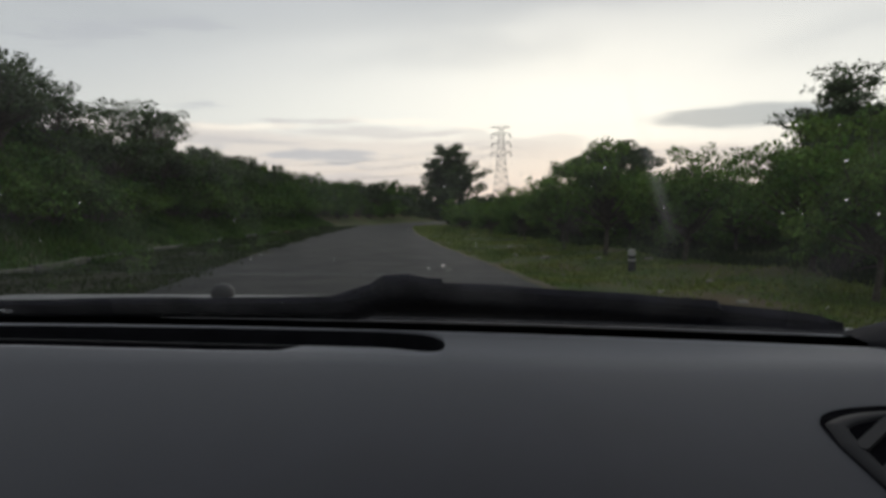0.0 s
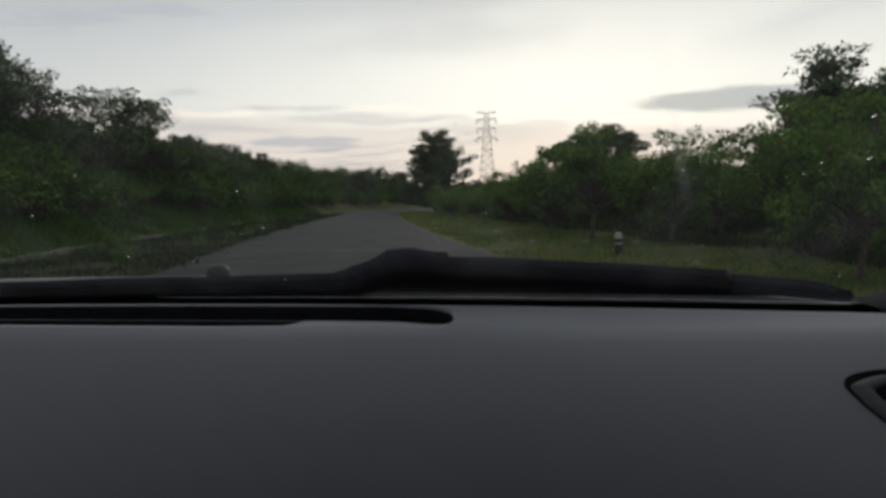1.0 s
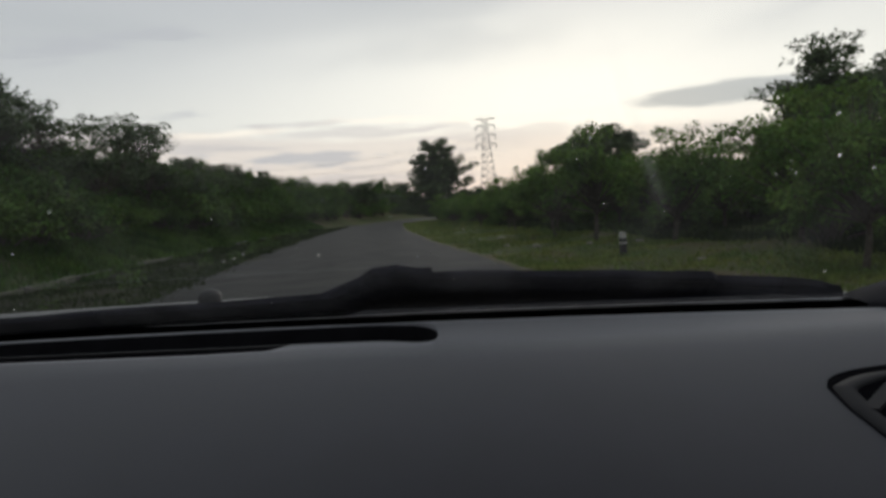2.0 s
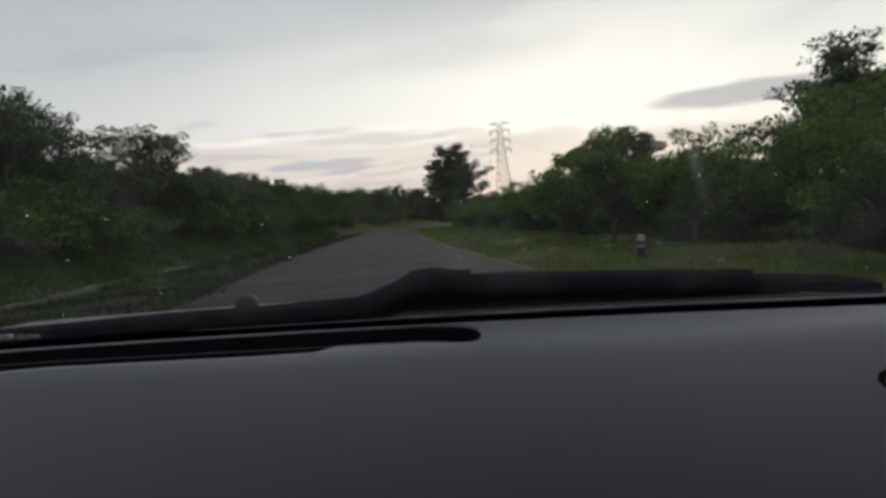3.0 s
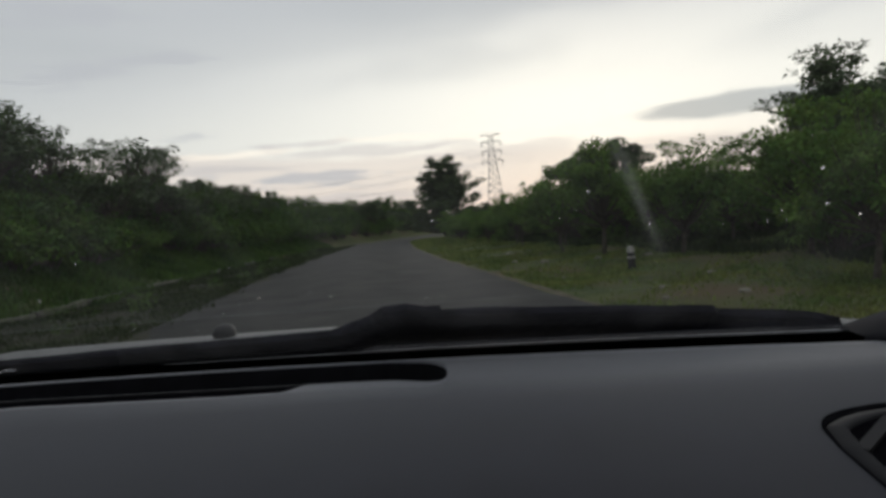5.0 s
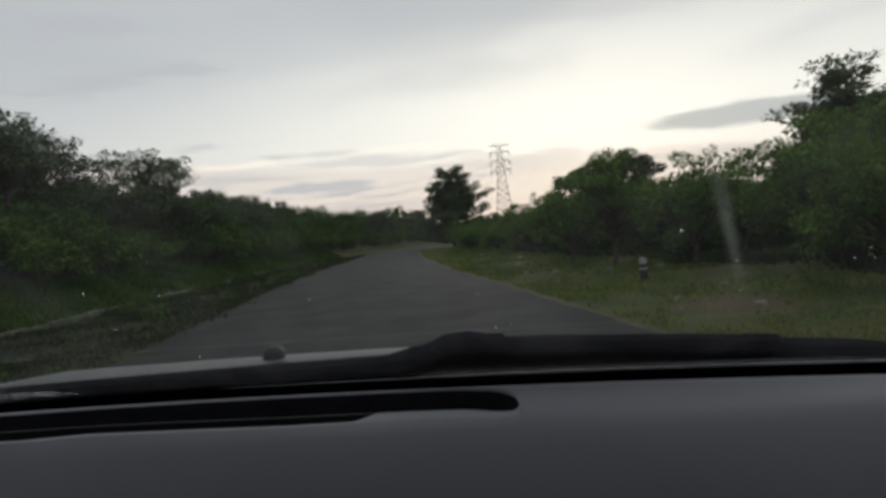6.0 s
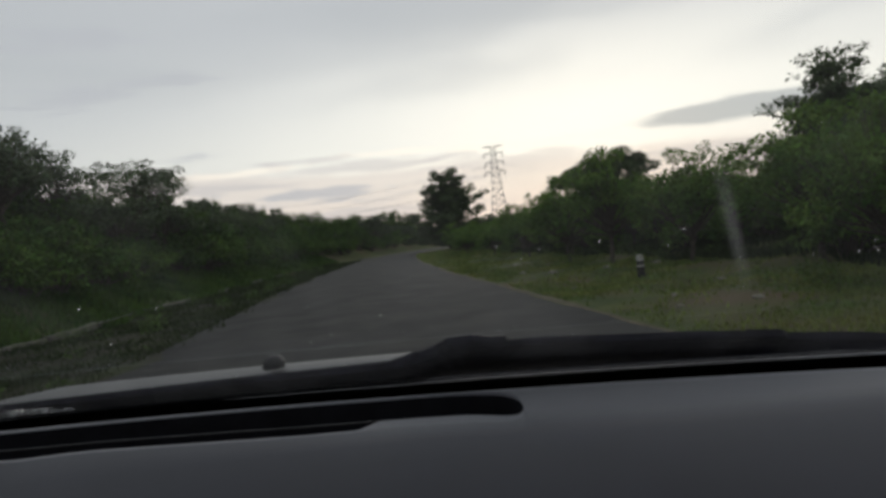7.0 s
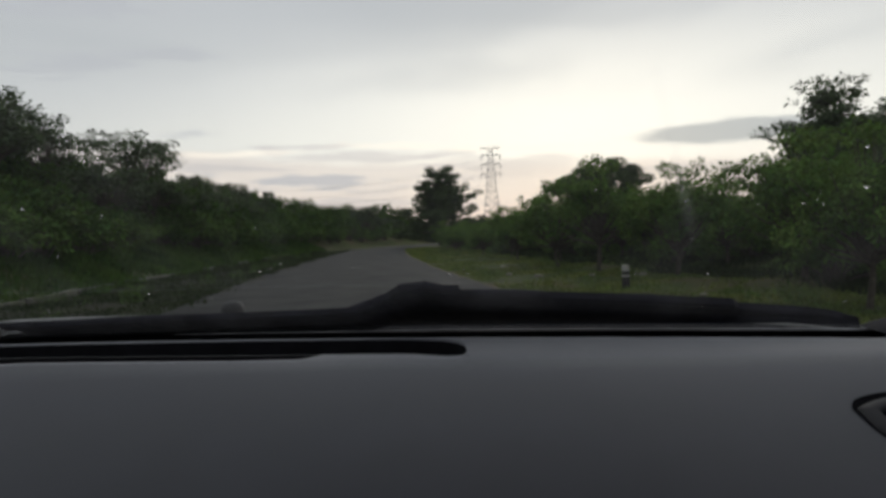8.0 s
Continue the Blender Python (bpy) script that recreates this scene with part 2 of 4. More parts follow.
# pale grey that paints the highlight under the wiper blade
M_GLINT = material("blade_glint_grey", (0.20, 0.20, 0.21), (0.28, 0.28, 0.29), 20.0, 0.6, 0.2, 300, bump_depth=0.0005, spec=0.3)
M_LINER = material("cabin_lining", (0.06, 0.058, 0.056), (0.08, 0.078, 0.075), 10.0, 0.95, 0.2, 300, bump_depth=0.001, spec=0.1)


def glass_material():
    m = bpy.data.materials.new("windscreen_glass")
    m.use_nodes = True
    n, l = m.node_tree.nodes, m.node_tree.links
    n.remove(n["Principled BSDF"])
    t, g, x, f = (n.new(k) for k in ("ShaderNodeBsdfTransparent", "ShaderNodeBsdfGlossy", "ShaderNodeMixShader", "ShaderNodeFresnel"))
    t.inputs[0].default_value = (0.93, 0.95, 0.94, 1)
    g.inputs["Roughness"].default_value = 0.02
    f.inputs[0].default_value = 1.25
    l.new(f.outputs[0], x.inputs[0])
    l.new(t.outputs[0], x.inputs[1])
    l.new(g.outputs[0], x.inputs[2])
    # thin film of rain and dust that scatters a little light
    veil, film = n.new("ShaderNodeBsdfTranslucent"), n.new("ShaderNodeMixShader")
    co, smear, amount = n.new("ShaderNodeTexCoord"), n.new("ShaderNodeTexNoise"), n.new("ShaderNodeMapRange")
    # wiped smears run slantwise over the glass
    drawn = n.new("ShaderNodeMapping")
    drawn.inputs["Rotation"].default_value, drawn.inputs["Scale"].default_value = (0, 0, 0.55), (17.0, 3.5, 5.0)
    smear.inputs["Scale"].default_value, smear.inputs["Detail"].default_value = 1.0, 7.0
    amount.inputs[1].default_value, amount.inputs[2].default_value = 0.42, 0.74
    amount.inputs[3].default_value, amount.inputs[4].default_value = 0.009, 0.027
    l.new(co.outputs["Object"], drawn.inputs[0])
    l.new(drawn.outputs[0], smear.inputs["Vector"])
    l.new(smear.outputs[0], amount.inputs[0])
    l.new(amount.outputs[0], film.inputs[0])
    l.new(x.outputs[0], film.inputs[1])
    l.new(veil.outputs[0], film.inputs[2])
    l.new(film.outputs[0], n["Material Output"].inputs[0])
    return m


def water_material():
    m = bpy.data.materials.new("rain_water")
    m.use_nodes = True
    p = m.node_tree.nodes["Principled BSDF"]
    p.inputs["Base Color"].default_value = (1, 1, 1, 1)
    p.inputs["Roughness"].default_value, p.inputs["IOR"].default_value = 0.02, 1.33
    p.inputs["Transmission Weight"].default_value = 1.0
    return m


M_GLASS, M_WATER = glass_material(), water_material()


# ---- mesh helpers ----
def mesh_of(name, verts, faces, mat, smooth=False):
    me = bpy.data.meshes.new(name)
    me.from_pydata([tuple(v) for v in verts], [], [tuple(f) for f in faces])
    me.materials.append(mat)
    if smooth:
        me.polygons.foreach_set("use_smooth", [True] * len(me.polygons))
    me.update()
    return me


def part(name, me, parent, label=""):
    ob = new(name, me)
    ob.parent = parent
    return tagged(ob, label)


class Form:
    """Gathers boxes, tubes and sheets into one mesh."""

    def __init__(self):
        self.v, self.f = [], []

    def add(self, verts, faces):
        k = len(self.v)
        self.v += [tuple(v) for v in verts]
        self.f += [tuple(i + k for i in f) for f in faces]
        return self

    def tube(self, points, radii, sides=6, cap=True):
        points = [Vector(p) for p in points]
        rings, k = [], len(self.v)
        for i, p in enumerate(points):
            d = (points[min(i + 1, len(points) - 1)] - points[max(i - 1, 0)]).normalized()
            a = d.cross(Vector((0, 0, 1)) if abs(d.z) < 0.9 else Vector((1, 0, 0))).normalized()
            b = d.cross(a)
            self.v += [tuple(p + (a * math.cos(t) + b * math.sin(t)) * radii[i]) for t in [2 * math.pi * j / sides for j in range(sides)]]
        for i in range(len(points) - 1):
            for j in range(sides):
                q = k + i * sides
                self.f.append((q + j, q + (j + 1) % sides, q + sides + (j + 1) % sides, q + sides + j))
        if cap:
            self.f.append(tuple(k + j for j in reversed(range(sides))))
            self.f.append(tuple(k + (len(points) - 1) * sides + j for j in range(sides)))
        return self

    def beam(self, a, b, w, h=None):
        """A square bar from a to b."""
        a, b, h = Vector(a), Vector(b), h or w
        d = (b - a).normalized()
        s = d.cross(Vector((0, 0, 1)) if abs(d.z) < 0.95 else Vector((1, 0, 0))).normalized()
        u = s.cross(d)
        c = [p + s * i * w / 2 + u * j * h / 2 for p in (a, b) for i, j in ((-1, -1), (1, -1), (1, 1), (-1, 1))]
        return self.add(c, [(3, 2, 1, 0), (4, 5, 6, 7), (0, 1, 5, 4), (1, 2, 6, 5), (2, 3, 7, 6), (3, 0, 4, 7)])

    def grid(self, rows):
        """A sheet through rows of points."""
        n = len(rows[0])
        return self.add([p for r in rows for p in r],
                        [(i * n + j, i * n + j + 1, (i + 1) * n + j + 1, (i + 1) * n + j) for i in range(len(rows) - 1) for j in range(n - 1)])

    def slab(self, rows, depth):
        """A closed sheet with thickness: rows of points and the same moved by depth."""
        d = Vector(depth)
        n, m = len(rows[0]), len(rows)
        top = [Vector(p) for r in rows for p in r]
        k = len(top)
        q = [(i * n + j, i * n + j + 1, (i + 1) * n + j + 1, (i + 1) * n + j) for i in range(m - 1) for j in range(n - 1)]
        rim = [i for i in range(n)] + [i * n + n - 1 for i in range(1, m)] + [(m - 1) * n + j for j in range(n - 2, -1, -1)] + [i * n for i in range(m - 2, 0, -1)]
        faces = q + [tuple(i + k for i in reversed(f)) for f in q]
        faces += [(rim[(i + 1) % len(rim)], rim[i], rim[i] + k, rim[(i + 1) % len(rim)] + k) for i in range(len(rim))]
        return self.add(top + [p + d for p in top], faces)

    def mesh(self, name, mat, smooth=False):
        return mesh_of(name, self.v, self.f, mat, smooth)


# ---- the lie of the land ----
ROAD_Y = np.array([-60, -20, 0, 7, 12, 16, 25, 47, 75, 97, 120, 150, 200, 260], float)
ROAD_X = np.array([2.0, 0.6, -0.5, -1.05, -1.45, -1.9, -2.9, -4.5, -5.7, -4.9, -0.5, 9.0, 30.0, 60.0])
HALF = 3.5


def road_x(y):
    """The middle of the road, smoothed between its bends."""
    y = np.asarray(y, float)
    k = np.linspace(-6, 6, 13)
    return sum(np.interp(y + d, ROAD_Y, ROAD_X) for d in k) / len(k)


def bumps(x, y, s, seed=0.0):
    return (np.sin(x * s + seed) * np.cos(y * s * 0.83 + seed * 1.7) + 0.5 * np.sin(x * s * 2.3 - y * s * 1.9 + seed)) / 1.5


def land(x, y):
    """Height of the ground: level road, ditch-side kerb, a bank that climbs to the left, flat ground on the right."""
    x, y = np.asarray(x, float), np.asarray(y, float)
    off = x - road_x(np.clip(y, -60, 260))
    d = np.maximum(-off - 7.9, 0)
    bank = 0.43 * np.clip(d, 0, 8.5) + 0.13 * np.clip(d - 8.5, 0, 30) + np.clip(d, 0, 6) / 6 * 0.35 * bumps(x, y, 0.35, 1.0)
    fade = np.clip((420 - np.hypot(x, y)) / 300, 0, 1)
    verge = 0.05 * np.clip(np.abs(off) - HALF, 0, 2) * bumps(x, y, 0.8, 2.0)
    right = np.clip((off - 8) / 20, 0, 1) * 0.35 * bumps(x, y, 0.12, 4.0)
    return bank * fade + verge - 0.03 * np.clip(np.abs(off) - HALF, 0, 1) + right


def spread(lo, hi, near, grow):
    out, v, s = [], 0.0, near
    while v < hi:
        out.append(v)
        v += s
        s = s * grow if v > 30 else near
    out.append(hi)
    neg, v, s = [], -near, near
    while v > lo:
        neg.append(v)
        v -= s
        s = s * grow if v < -30 else near
    neg.append(lo)
    return np.array(neg[::-1] + out)


gx, gy = spread(-2600, 2600, 0.6, 1.12), spread(-600, 3600, 0.8, 1.10)
GX, GY = np.meshgrid(gx, gy)
GZ = land(GX, GY)
gn = len(gx)
ground = new("ground", mesh_of("ground", np.stack([GX, GY, GZ], -1).reshape(-1, 3),
             [(i * gn + j, i * gn + j + 1, (i + 1) * gn + j + 1, (i + 1) * gn + j) for i in range(len(gy) - 1) for j in range(gn - 1)], M_GROUND, True))
tagged(ground, "grassy ground with bare earth rising to a bank", "ground", kind="structure")

# the road, with ragged edges, lying a little proud
rng = np.random.default_rng(3)
ry = np.concatenate([np.arange(-30, 60, 0.5), np.arange(60, 250, 2.0)])
jag = lambda s: np.convolve(rng.normal(0, s, len(ry) + 4), np.ones(5) / 5, "valid")
cx, jl, jr = road_x(ry), jag(0.42), jag(0.12)
rows = []
for i, y in enumerate(ry):
    across = [(-HALF + jl[i], -0.04), (-HALF + 0.12 + jl[i], 0.018), (-1.7, 0.035), (0, 0.045), (1.7, 0.035), (HALF - 0.10 + jr[i], 0.02), (HALF + jr[i], -0.04)]
    rows.append([(cx[i] + a, y, z) for a, z in across])
road = new("road", Form().grid(rows).mesh("road", M_ROAD, True))
tagged(road, "narrow worn grey asphalt road with ragged edges", "road", kind="structure")
rows = []
for i, y in enumerate(ry):
    x0 = cx[i] + HALF - 0.15
    w = 0.26 + 1.2 * abs(jr[i])
    rows.append([(x0 + a, y, float(land(x0 + a, y)) + z) for a, z in ((0, -0.05), (0.1, 0.012), (w * 0.6, 0.012), (w, -0.03))])
shoulder = new("road_shoulder", Form().grid(rows).mesh("road_shoulder", M_DIRT, True))
tagged(shoulder, "strip of pale grit along the asphalt edge", "shoulder", kind="structure")

# dark wet soil between the asphalt and the kerb, its edges broken
M_SOIL = material("dark_wet_soil", (0.016, 0.018, 0.011), (0.034, 0.032, 0.020), 2.2, 0.9, 0.6, 40, stain=(0.028, 0.036, 0.013), stain_scale=0.9, bump_depth=0.02, spec=0.12)
rows = []
for i, y in enumerate(ry):
    x0, x1 = cx[i] - HALF + 0.40 + jl[i], cx[i] - 7.62
    rows.append([(x0 + (x1 - x0) * t, y, float(land(x0 + (x1 - x0) * t, y)) + z) for t, z in ((0, -0.05), (0.03, -0.01), (0.065, 0.022), (0.3, 0.030), (0.6, 0.026), (0.95, 0.024), (1, -0.05))])
soil = new("roadside_soil", Form().grid(rows).mesh("roadside_soil", M_SOIL, True))
tagged(soil, "strip of dark wet soil between asphalt and kerb", "soil", kind="structure")

# bare red earth where the bank was cut
M_EARTH = material("red_earth", (0.085, 0.042, 0.026), (0.15, 0.080, 0.050), 2.5, 0.95, 0.6, 25, bump_depth=0.03, spec=0.1)
rows = []
for y in np.arange(44, 74, 0.75):
    k = math.sin((y - 44) / 30 * math.pi) ** 0.5
    a0, a1 = -5.6 - 0.5 * math.sin(y * 1.7), -6.2 - 2.0 * k - 0.5 * math.sin(y * 0.9 + 1)
    x0 = float(road_x(y))
    rows.append([(x0 + a, y, float(land(x0 + a, y)) + z) for a, z in ((a0 + 0.15, -0.05), (a0, 0.03), ((a0 + a1) / 2, 0.05 + 0.03 * math.sin(y * 3)), (a1, 0.04), (a1 - 0.2, -0.06))])
tagged(new("bare_earth", Form().grid(rows).mesh("bare_earth", M_EARTH, True)), "strip of bare reddish earth at the foot of the bank", "earth", kind="structure")

# far hill beyond the bend
hill = Form()
rows = []
for i, r in enumerate(np.linspace(0, 1, 9)):
    row = []
    for a in np.linspace(-0.62, 0.35, 60):
        crest = 30 * np.exp(-((a + 0.17) / 0.11) ** 2) + 14 * np.exp(-((a + 0.42) / 0.2) ** 2) + 8 + 2.5 * math.sin(a * 60) + 1.5 * math.sin(a * 143)
        d = 900 + 260 * r
        row.append((d * math.sin(a), d * math.cos(a), -2 + crest * math.sin(r * math.pi / 2)))
    rows.append(row)
tagged(new("far_hill", hill.grid(rows).mesh("far_hill", M_HAZE, True)), "low wooded hill on the horizon, haze put into its colour", "hill", kind="structure")


# ---- plants ----
def leaf_cloud(name, centres, radii, count, size, mat, seed, flat=0.65, droop=0.25):
    """One mesh of small folded leaves in clumps round the given centres."""
    r = np.random.default_rng(seed)
    centres, radii = np.asarray(centres, float), np.asarray(radii, float)
    pick = r.choice(len(centres), count, p=radii ** 2 / (radii ** 2).sum())
    dirn = r.normal(size=(count, 3))
    dirn /= np.linalg.norm(dirn, axis=1)[:, None]
    dist = radii[pick] * (0.35 + 0.65 * r.random(count) ** 0.5) * (0.8 + 0.4 * r.random(count))
    c = centres[pick] + dirn * dist[:, None] * [1, 1, flat]
    out = dirn + r.normal(0, 0.6, (count, 3)) - [0, 0, droop]
    out /= np.linalg.norm(out, axis=1)[:, None]
    side = np.cross(out, r.normal(0, 0.5, (count, 3)) + [0, 0, 1.0])
    side /= np.linalg.norm(side, axis=1)[:, None] + 1e-9
    nrm = np.cross(side, out)
    ln = (size * (0.6 + 0.8 * r.random(count)))[:, None]
    v = np.stack([c, c + out * ln * 0.45 + side * ln * 0.27 + nrm * ln * 0.08, c + out * ln, c + out * ln * 0.45 - side * ln * 0.27 + nrm * ln * 0.08], 1).reshape(-1, 3)
    me = bpy.data.meshes.new(name)
    me.vertices.add(len(v))
    me.vertices.foreach_set("co", v.ravel())
    me.loops.add(count * 4)
    me.loops.foreach_set("vertex_index", np.arange(count * 4, dtype=np.int32))
    me.polygons.add(count)
    me.polygons.foreach_set("loop_start", np.arange(0, count * 4, 4, dtype=np.int32))
    me.materials.append(mat)
    me.update(calc_edges=True)
    me.validate()
    return me


def limbs(form, tips, fork, base_r, r, foot=(0, 0, 0)):
    """A leaning trunk from foot to fork and a limb to each tip."""
    fork, foot = Vector(fork), Vector(foot)
    mid = foot.lerp(fork, 0.5) + Vector((r.normal(0, 0.06), r.normal(0, 0.06), 0)) * fork.z
    form.tube([foot - Vector((0, 0, 0.2)), foot + Vector((0, 0, 0.15)), mid, fork], [base_r * 1.5, base_r * 1.05, base_r * 0.85, base_r * 0.7], 7)
    for t in tips:
        t = Vector(t)
        start = mid.lerp(fork, 0.3 + 0.7 * r.random())
        bend = start.lerp(t, 0.5) + Vector((0, 0, -0.06 * (t - start).length))
        form.tube([start, bend, t], [base_r * 0.5, base_r * 0.3, base_r * 0.12], 5, False)
    return form


def tree(seed, height, spread_r, crown_base, clumps, leaves, leaf, mat, style="round"):
    """A tree standing at the origin: trunk with limbs and a crown of clumped leaves."""
    r = np.random.default_rng(seed)
    tips, rad = [], []
    mid = (height + crown_base) / 2
    for k in range(clumps):
        d = r.normal(size=3)
        d /= np.linalg.norm(d)
        d[2] = abs(d[2]) * 1.1 - (0.55 if style == "round" else 0.1)
        f = 0.45 + 0.5 * r.random()
        tips.append((d[0] * spread_r * f, d[1] * spread_r * f, mid + d[2] * (height - crown_base) / 2 * (f + 0.1)))
        rad.append(spread_r * r.uniform(0.13, 0.29))
    for k in range(clumps // 2):
        a, e, f = r.random() * 6.283, r.uniform(0.15, 1.45), r.uniform(0.82, 1.04)
        tips.append((math.cos(a) * math.cos(e) * spread_r * f, math.sin(a) * math.cos(e) * spread_r * f, mid + math.sin(e) * (height - crown_base) / 2 * f))
        rad.append(spread_r * r.uniform(0.09, 0.17))
    flat = 0.7 if style == "round" else 0.45
    thing = new("tree")
    thick = 0.03 + height * 0.014
    wood = limbs(Form(), tips, (r.normal(0, 0.1), r.normal(0, 0.1), crown_base + 0.15 * height), thick, r)
    part("trunk", wood.mesh("trunk", M_BARK, True), thing, "thin grey-brown trunk and limbs")
    part("crown", leaf_cloud("crown", tips, rad, leaves, leaf, mat, seed, flat), thing)
    return thing


def layered_tree(seed, height, reach, base, tiers, leaves, leaf, mat):
    """A tree at the origin whose limbs stand out in level tiers, with flat pads of leaves along them and upright shoots on top."""
    r = np.random.default_rng(seed)
    wood, tips, rad = Form(), [], []
    lean = r.normal(0, 0.02 * height, 2)
    stem = lambda t: (lean[0] * t * t, lean[1] * t * t, height * t)
    wood.tube([stem(t) if t > 0 else (0, 0, -0.2) for t in np.linspace(0, 0.94, 8)], list(np.linspace(0.03 * height, 0.006 * height, 8)), 8)
    for k in range(tiers):
        t = (base + (height * 0.93 - base) * (k + 0.5) / tiers) / height
        wide = reach * (1 - 0.88 * max(t - 0.25, 0) / 0.75) * (0.75 + 0.25 * min(t / 0.3, 1))
        for a in np.arange(6 if t < 0.8 else 4) * (1.05 if t < 0.8 else 1.57) + k * 0.7 + r.normal(0, 0.15, 6)[:6 if t < 0.8 else 4]:
            long = wide * r.uniform(0.62, 1.18)
            x0, y0, z0 = stem(t)
            rise = long * r.uniform(0.05, 0.32)
            at = lambda q: (x0 + math.cos(a) * long * q, y0 + math.sin(a) * long * q, z0 + rise * q * q)
            wood.tube([at(q) for q in (0, 0.5, 1)], [0.008 * height, 0.005 * height, 0.002 * height], 5, False)
            for q in (0.3, 0.55, 0.78, 0.97):
                p = at(q)
                tips.append((p[0] + r.normal(0, 0.06 * reach), p[1] + r.normal(0, 0.06 * reach), p[2] + 0.04 * reach))
                rad.append(reach * (0.17 - 0.08 * q) * r.uniform(0.75, 1.25) * (1.0 if t < 0.75 else 0.7))
    for k in range(5):
        x0, y0, z0 = stem(0.9)
        for q in (0.3, 0.7, 1.0):
            tips.append((x0 + math.cos(k * 1.3) * 0.16 * reach * q * (1 + k * 0.25), y0 + math.sin(k * 1.3) * 0.16 * reach * q * (1 + k * 0.25), z0 + height * (0.14 - 0.012 * k) * q))
            rad.append(reach * 0.075)
    thing = new("tree")
    part("trunk", wood.mesh("trunk", M_BARK, True), thing, "grey-brown trunk and level limbs")
    part("crown", leaf_cloud("crown", tips, rad, leaves, leaf, mat, seed, 0.34), thing)
    return thing


def shrub(seed, height, spread_r, clumps, leaves, leaf, mat):
    r = np.random.default_rng(seed)
    tips, rad = [], []
    for k in range(clumps):
        a, f = r.random() * 6.283, r.random() ** 0.6
        z = height * (1 - 0.6 * f * f) * r.uniform(0.35, 1.0)
        tips.append((spread_r * f * math.cos(a), spread_r * f * math.sin(a), max(z, 0.2)))
        rad.append(spread_r * r.uniform(0.15, 0.31))
    for k in range(clumps // 2):
        a, f = r.random() * 6.283, r.random() ** 0.6
        tips.append((spread_r * f * math.cos(a), spread_r * f * math.sin(a), height * (1 - 0.55 * f * f) * r.uniform(0.85, 1.12)))
        rad.append(spread_r * r.uniform(0.07, 0.14))
    thing = new("shrub")
    wood = Form()
    for t in tips:
        m = (t[0] * 0.35, t[1] * 0.35, t[2] * 0.5)
        wood.tube([(t[0] * 0.08, t[1] * 0.08, -0.2), m, t], [0.03, 0.022, 0.008], 4, False)
    part("stems", wood.mesh("stems", M_BARK), thing, "thin brown stems")
    part("crown", leaf_cloud("crown", tips, rad, leaves, leaf, mat, seed, 0.8), thing)
    return thing


def stand(x, y, scale=1.0, turn=0.0, tall=1.0, sink=0.03):
    return Matrix.LocRotScale((x, y, float(land(x, y)) - sink), Euler((0, 0, turn)), (scale, scale, scale * tall))


def plant(makers, spots, label, category, group):
    """Sets out copies of a few grown plants over the spots (x, y, scale, tall)."""
    r = np.random.default_rng(len(spots))
    first = {}
    for i, (x, y, s, tall) in enumerate(spots):
        k = int(r.integers(len(makers)))
        m = stand(x, y, s, r.random() * 6.28, tall)
        if k not in first:
            ob = makers[k]()
            ob.matrix_basis = m
            first[k] = (ob, s, tall)
            tagged(ob, label, category, group)
        else:
            ob, s0, t0 = first[k]
            copy_thing(ob, stand(x, y, s, r.random() * 6.28, tall) @ Matrix.Diagonal((1 / s0, 1 / s0, 1 / (s0 * t0), 1)))


r = np.random.default_rng(11)
edge = lambda y: float(road_x(y)) + HALF
# the small trees in rows beside the right-hand verge
spots = []
for row, (off, step, lo, hi) in enumerate(((4.6, 3.4, 6.0, 118), (8.0, 3.3, 8.0, 120), (12.0, 3.6, 10, 110), (17.0, 4.5, 14, 110))):
    y = lo
    while y < hi:
        spots.append((edge(y) + off + r.normal(0, 0.7), y + r.normal(0, 0.6), r.uniform(0.72, 1.08) * (1 + 0.04 * row) * (0.97 - 0.0022 * y) * min(1, 0.68 + 0.014 * y) * (0.9 if y > 22 else 1.0), r.uniform(0.9, 1.12)))
        y += step * r.uniform(0.8, 1.25) * (1 + y / 150)
plant([lambda: tree(21, 4.0, 2.1, 0.85, 32, 9000, 0.125, M_LEAF), lambda: tree(22, 3.6, 1.9, 0.6, 30, 8400, 0.12, M_LEAF),
       lambda: tree(23, 4.2, 2.2, 0.95, 34, 9400, 0.13, M_LEAF), lambda: tree(24, 3.4, 2.0, 0.6, 28, 8400, 0.12, M_LEAF)],
      spots, "small leafy green tree with a thin trunk beside the verge", "tree", "trees in rows beside the road")

# bushes between and behind the trees
spots = []
for off, step, lo, hi in ((6.4, 7.5, 14, 80), (9.8, 2.6, 10, 110), (14.5, 2.8, 12, 110), (20, 3.6, 16, 110)):
    y = lo
    while y < hi:
        spots.append((edge(y) + off + r.normal(0, 0.8), y + r.normal(0, 0.7), r.uniform(0.55, 1.0) * (1 + off / 40), r.uniform(0.8, 1.15)))
        y += step * r.uniform(0.75, 1.3) * (1 + y / 120)
plant([lambda: shrub(81, 1.7, 1.4, 20, 3000, 0.15, M_LEAF), lambda: shrub(82, 2.0, 1.5, 22, 3200, 0.15, M_LEAF)],
      spots, "leafy green bush growing under the roadside trees", "shrub", "bushes under the trees")

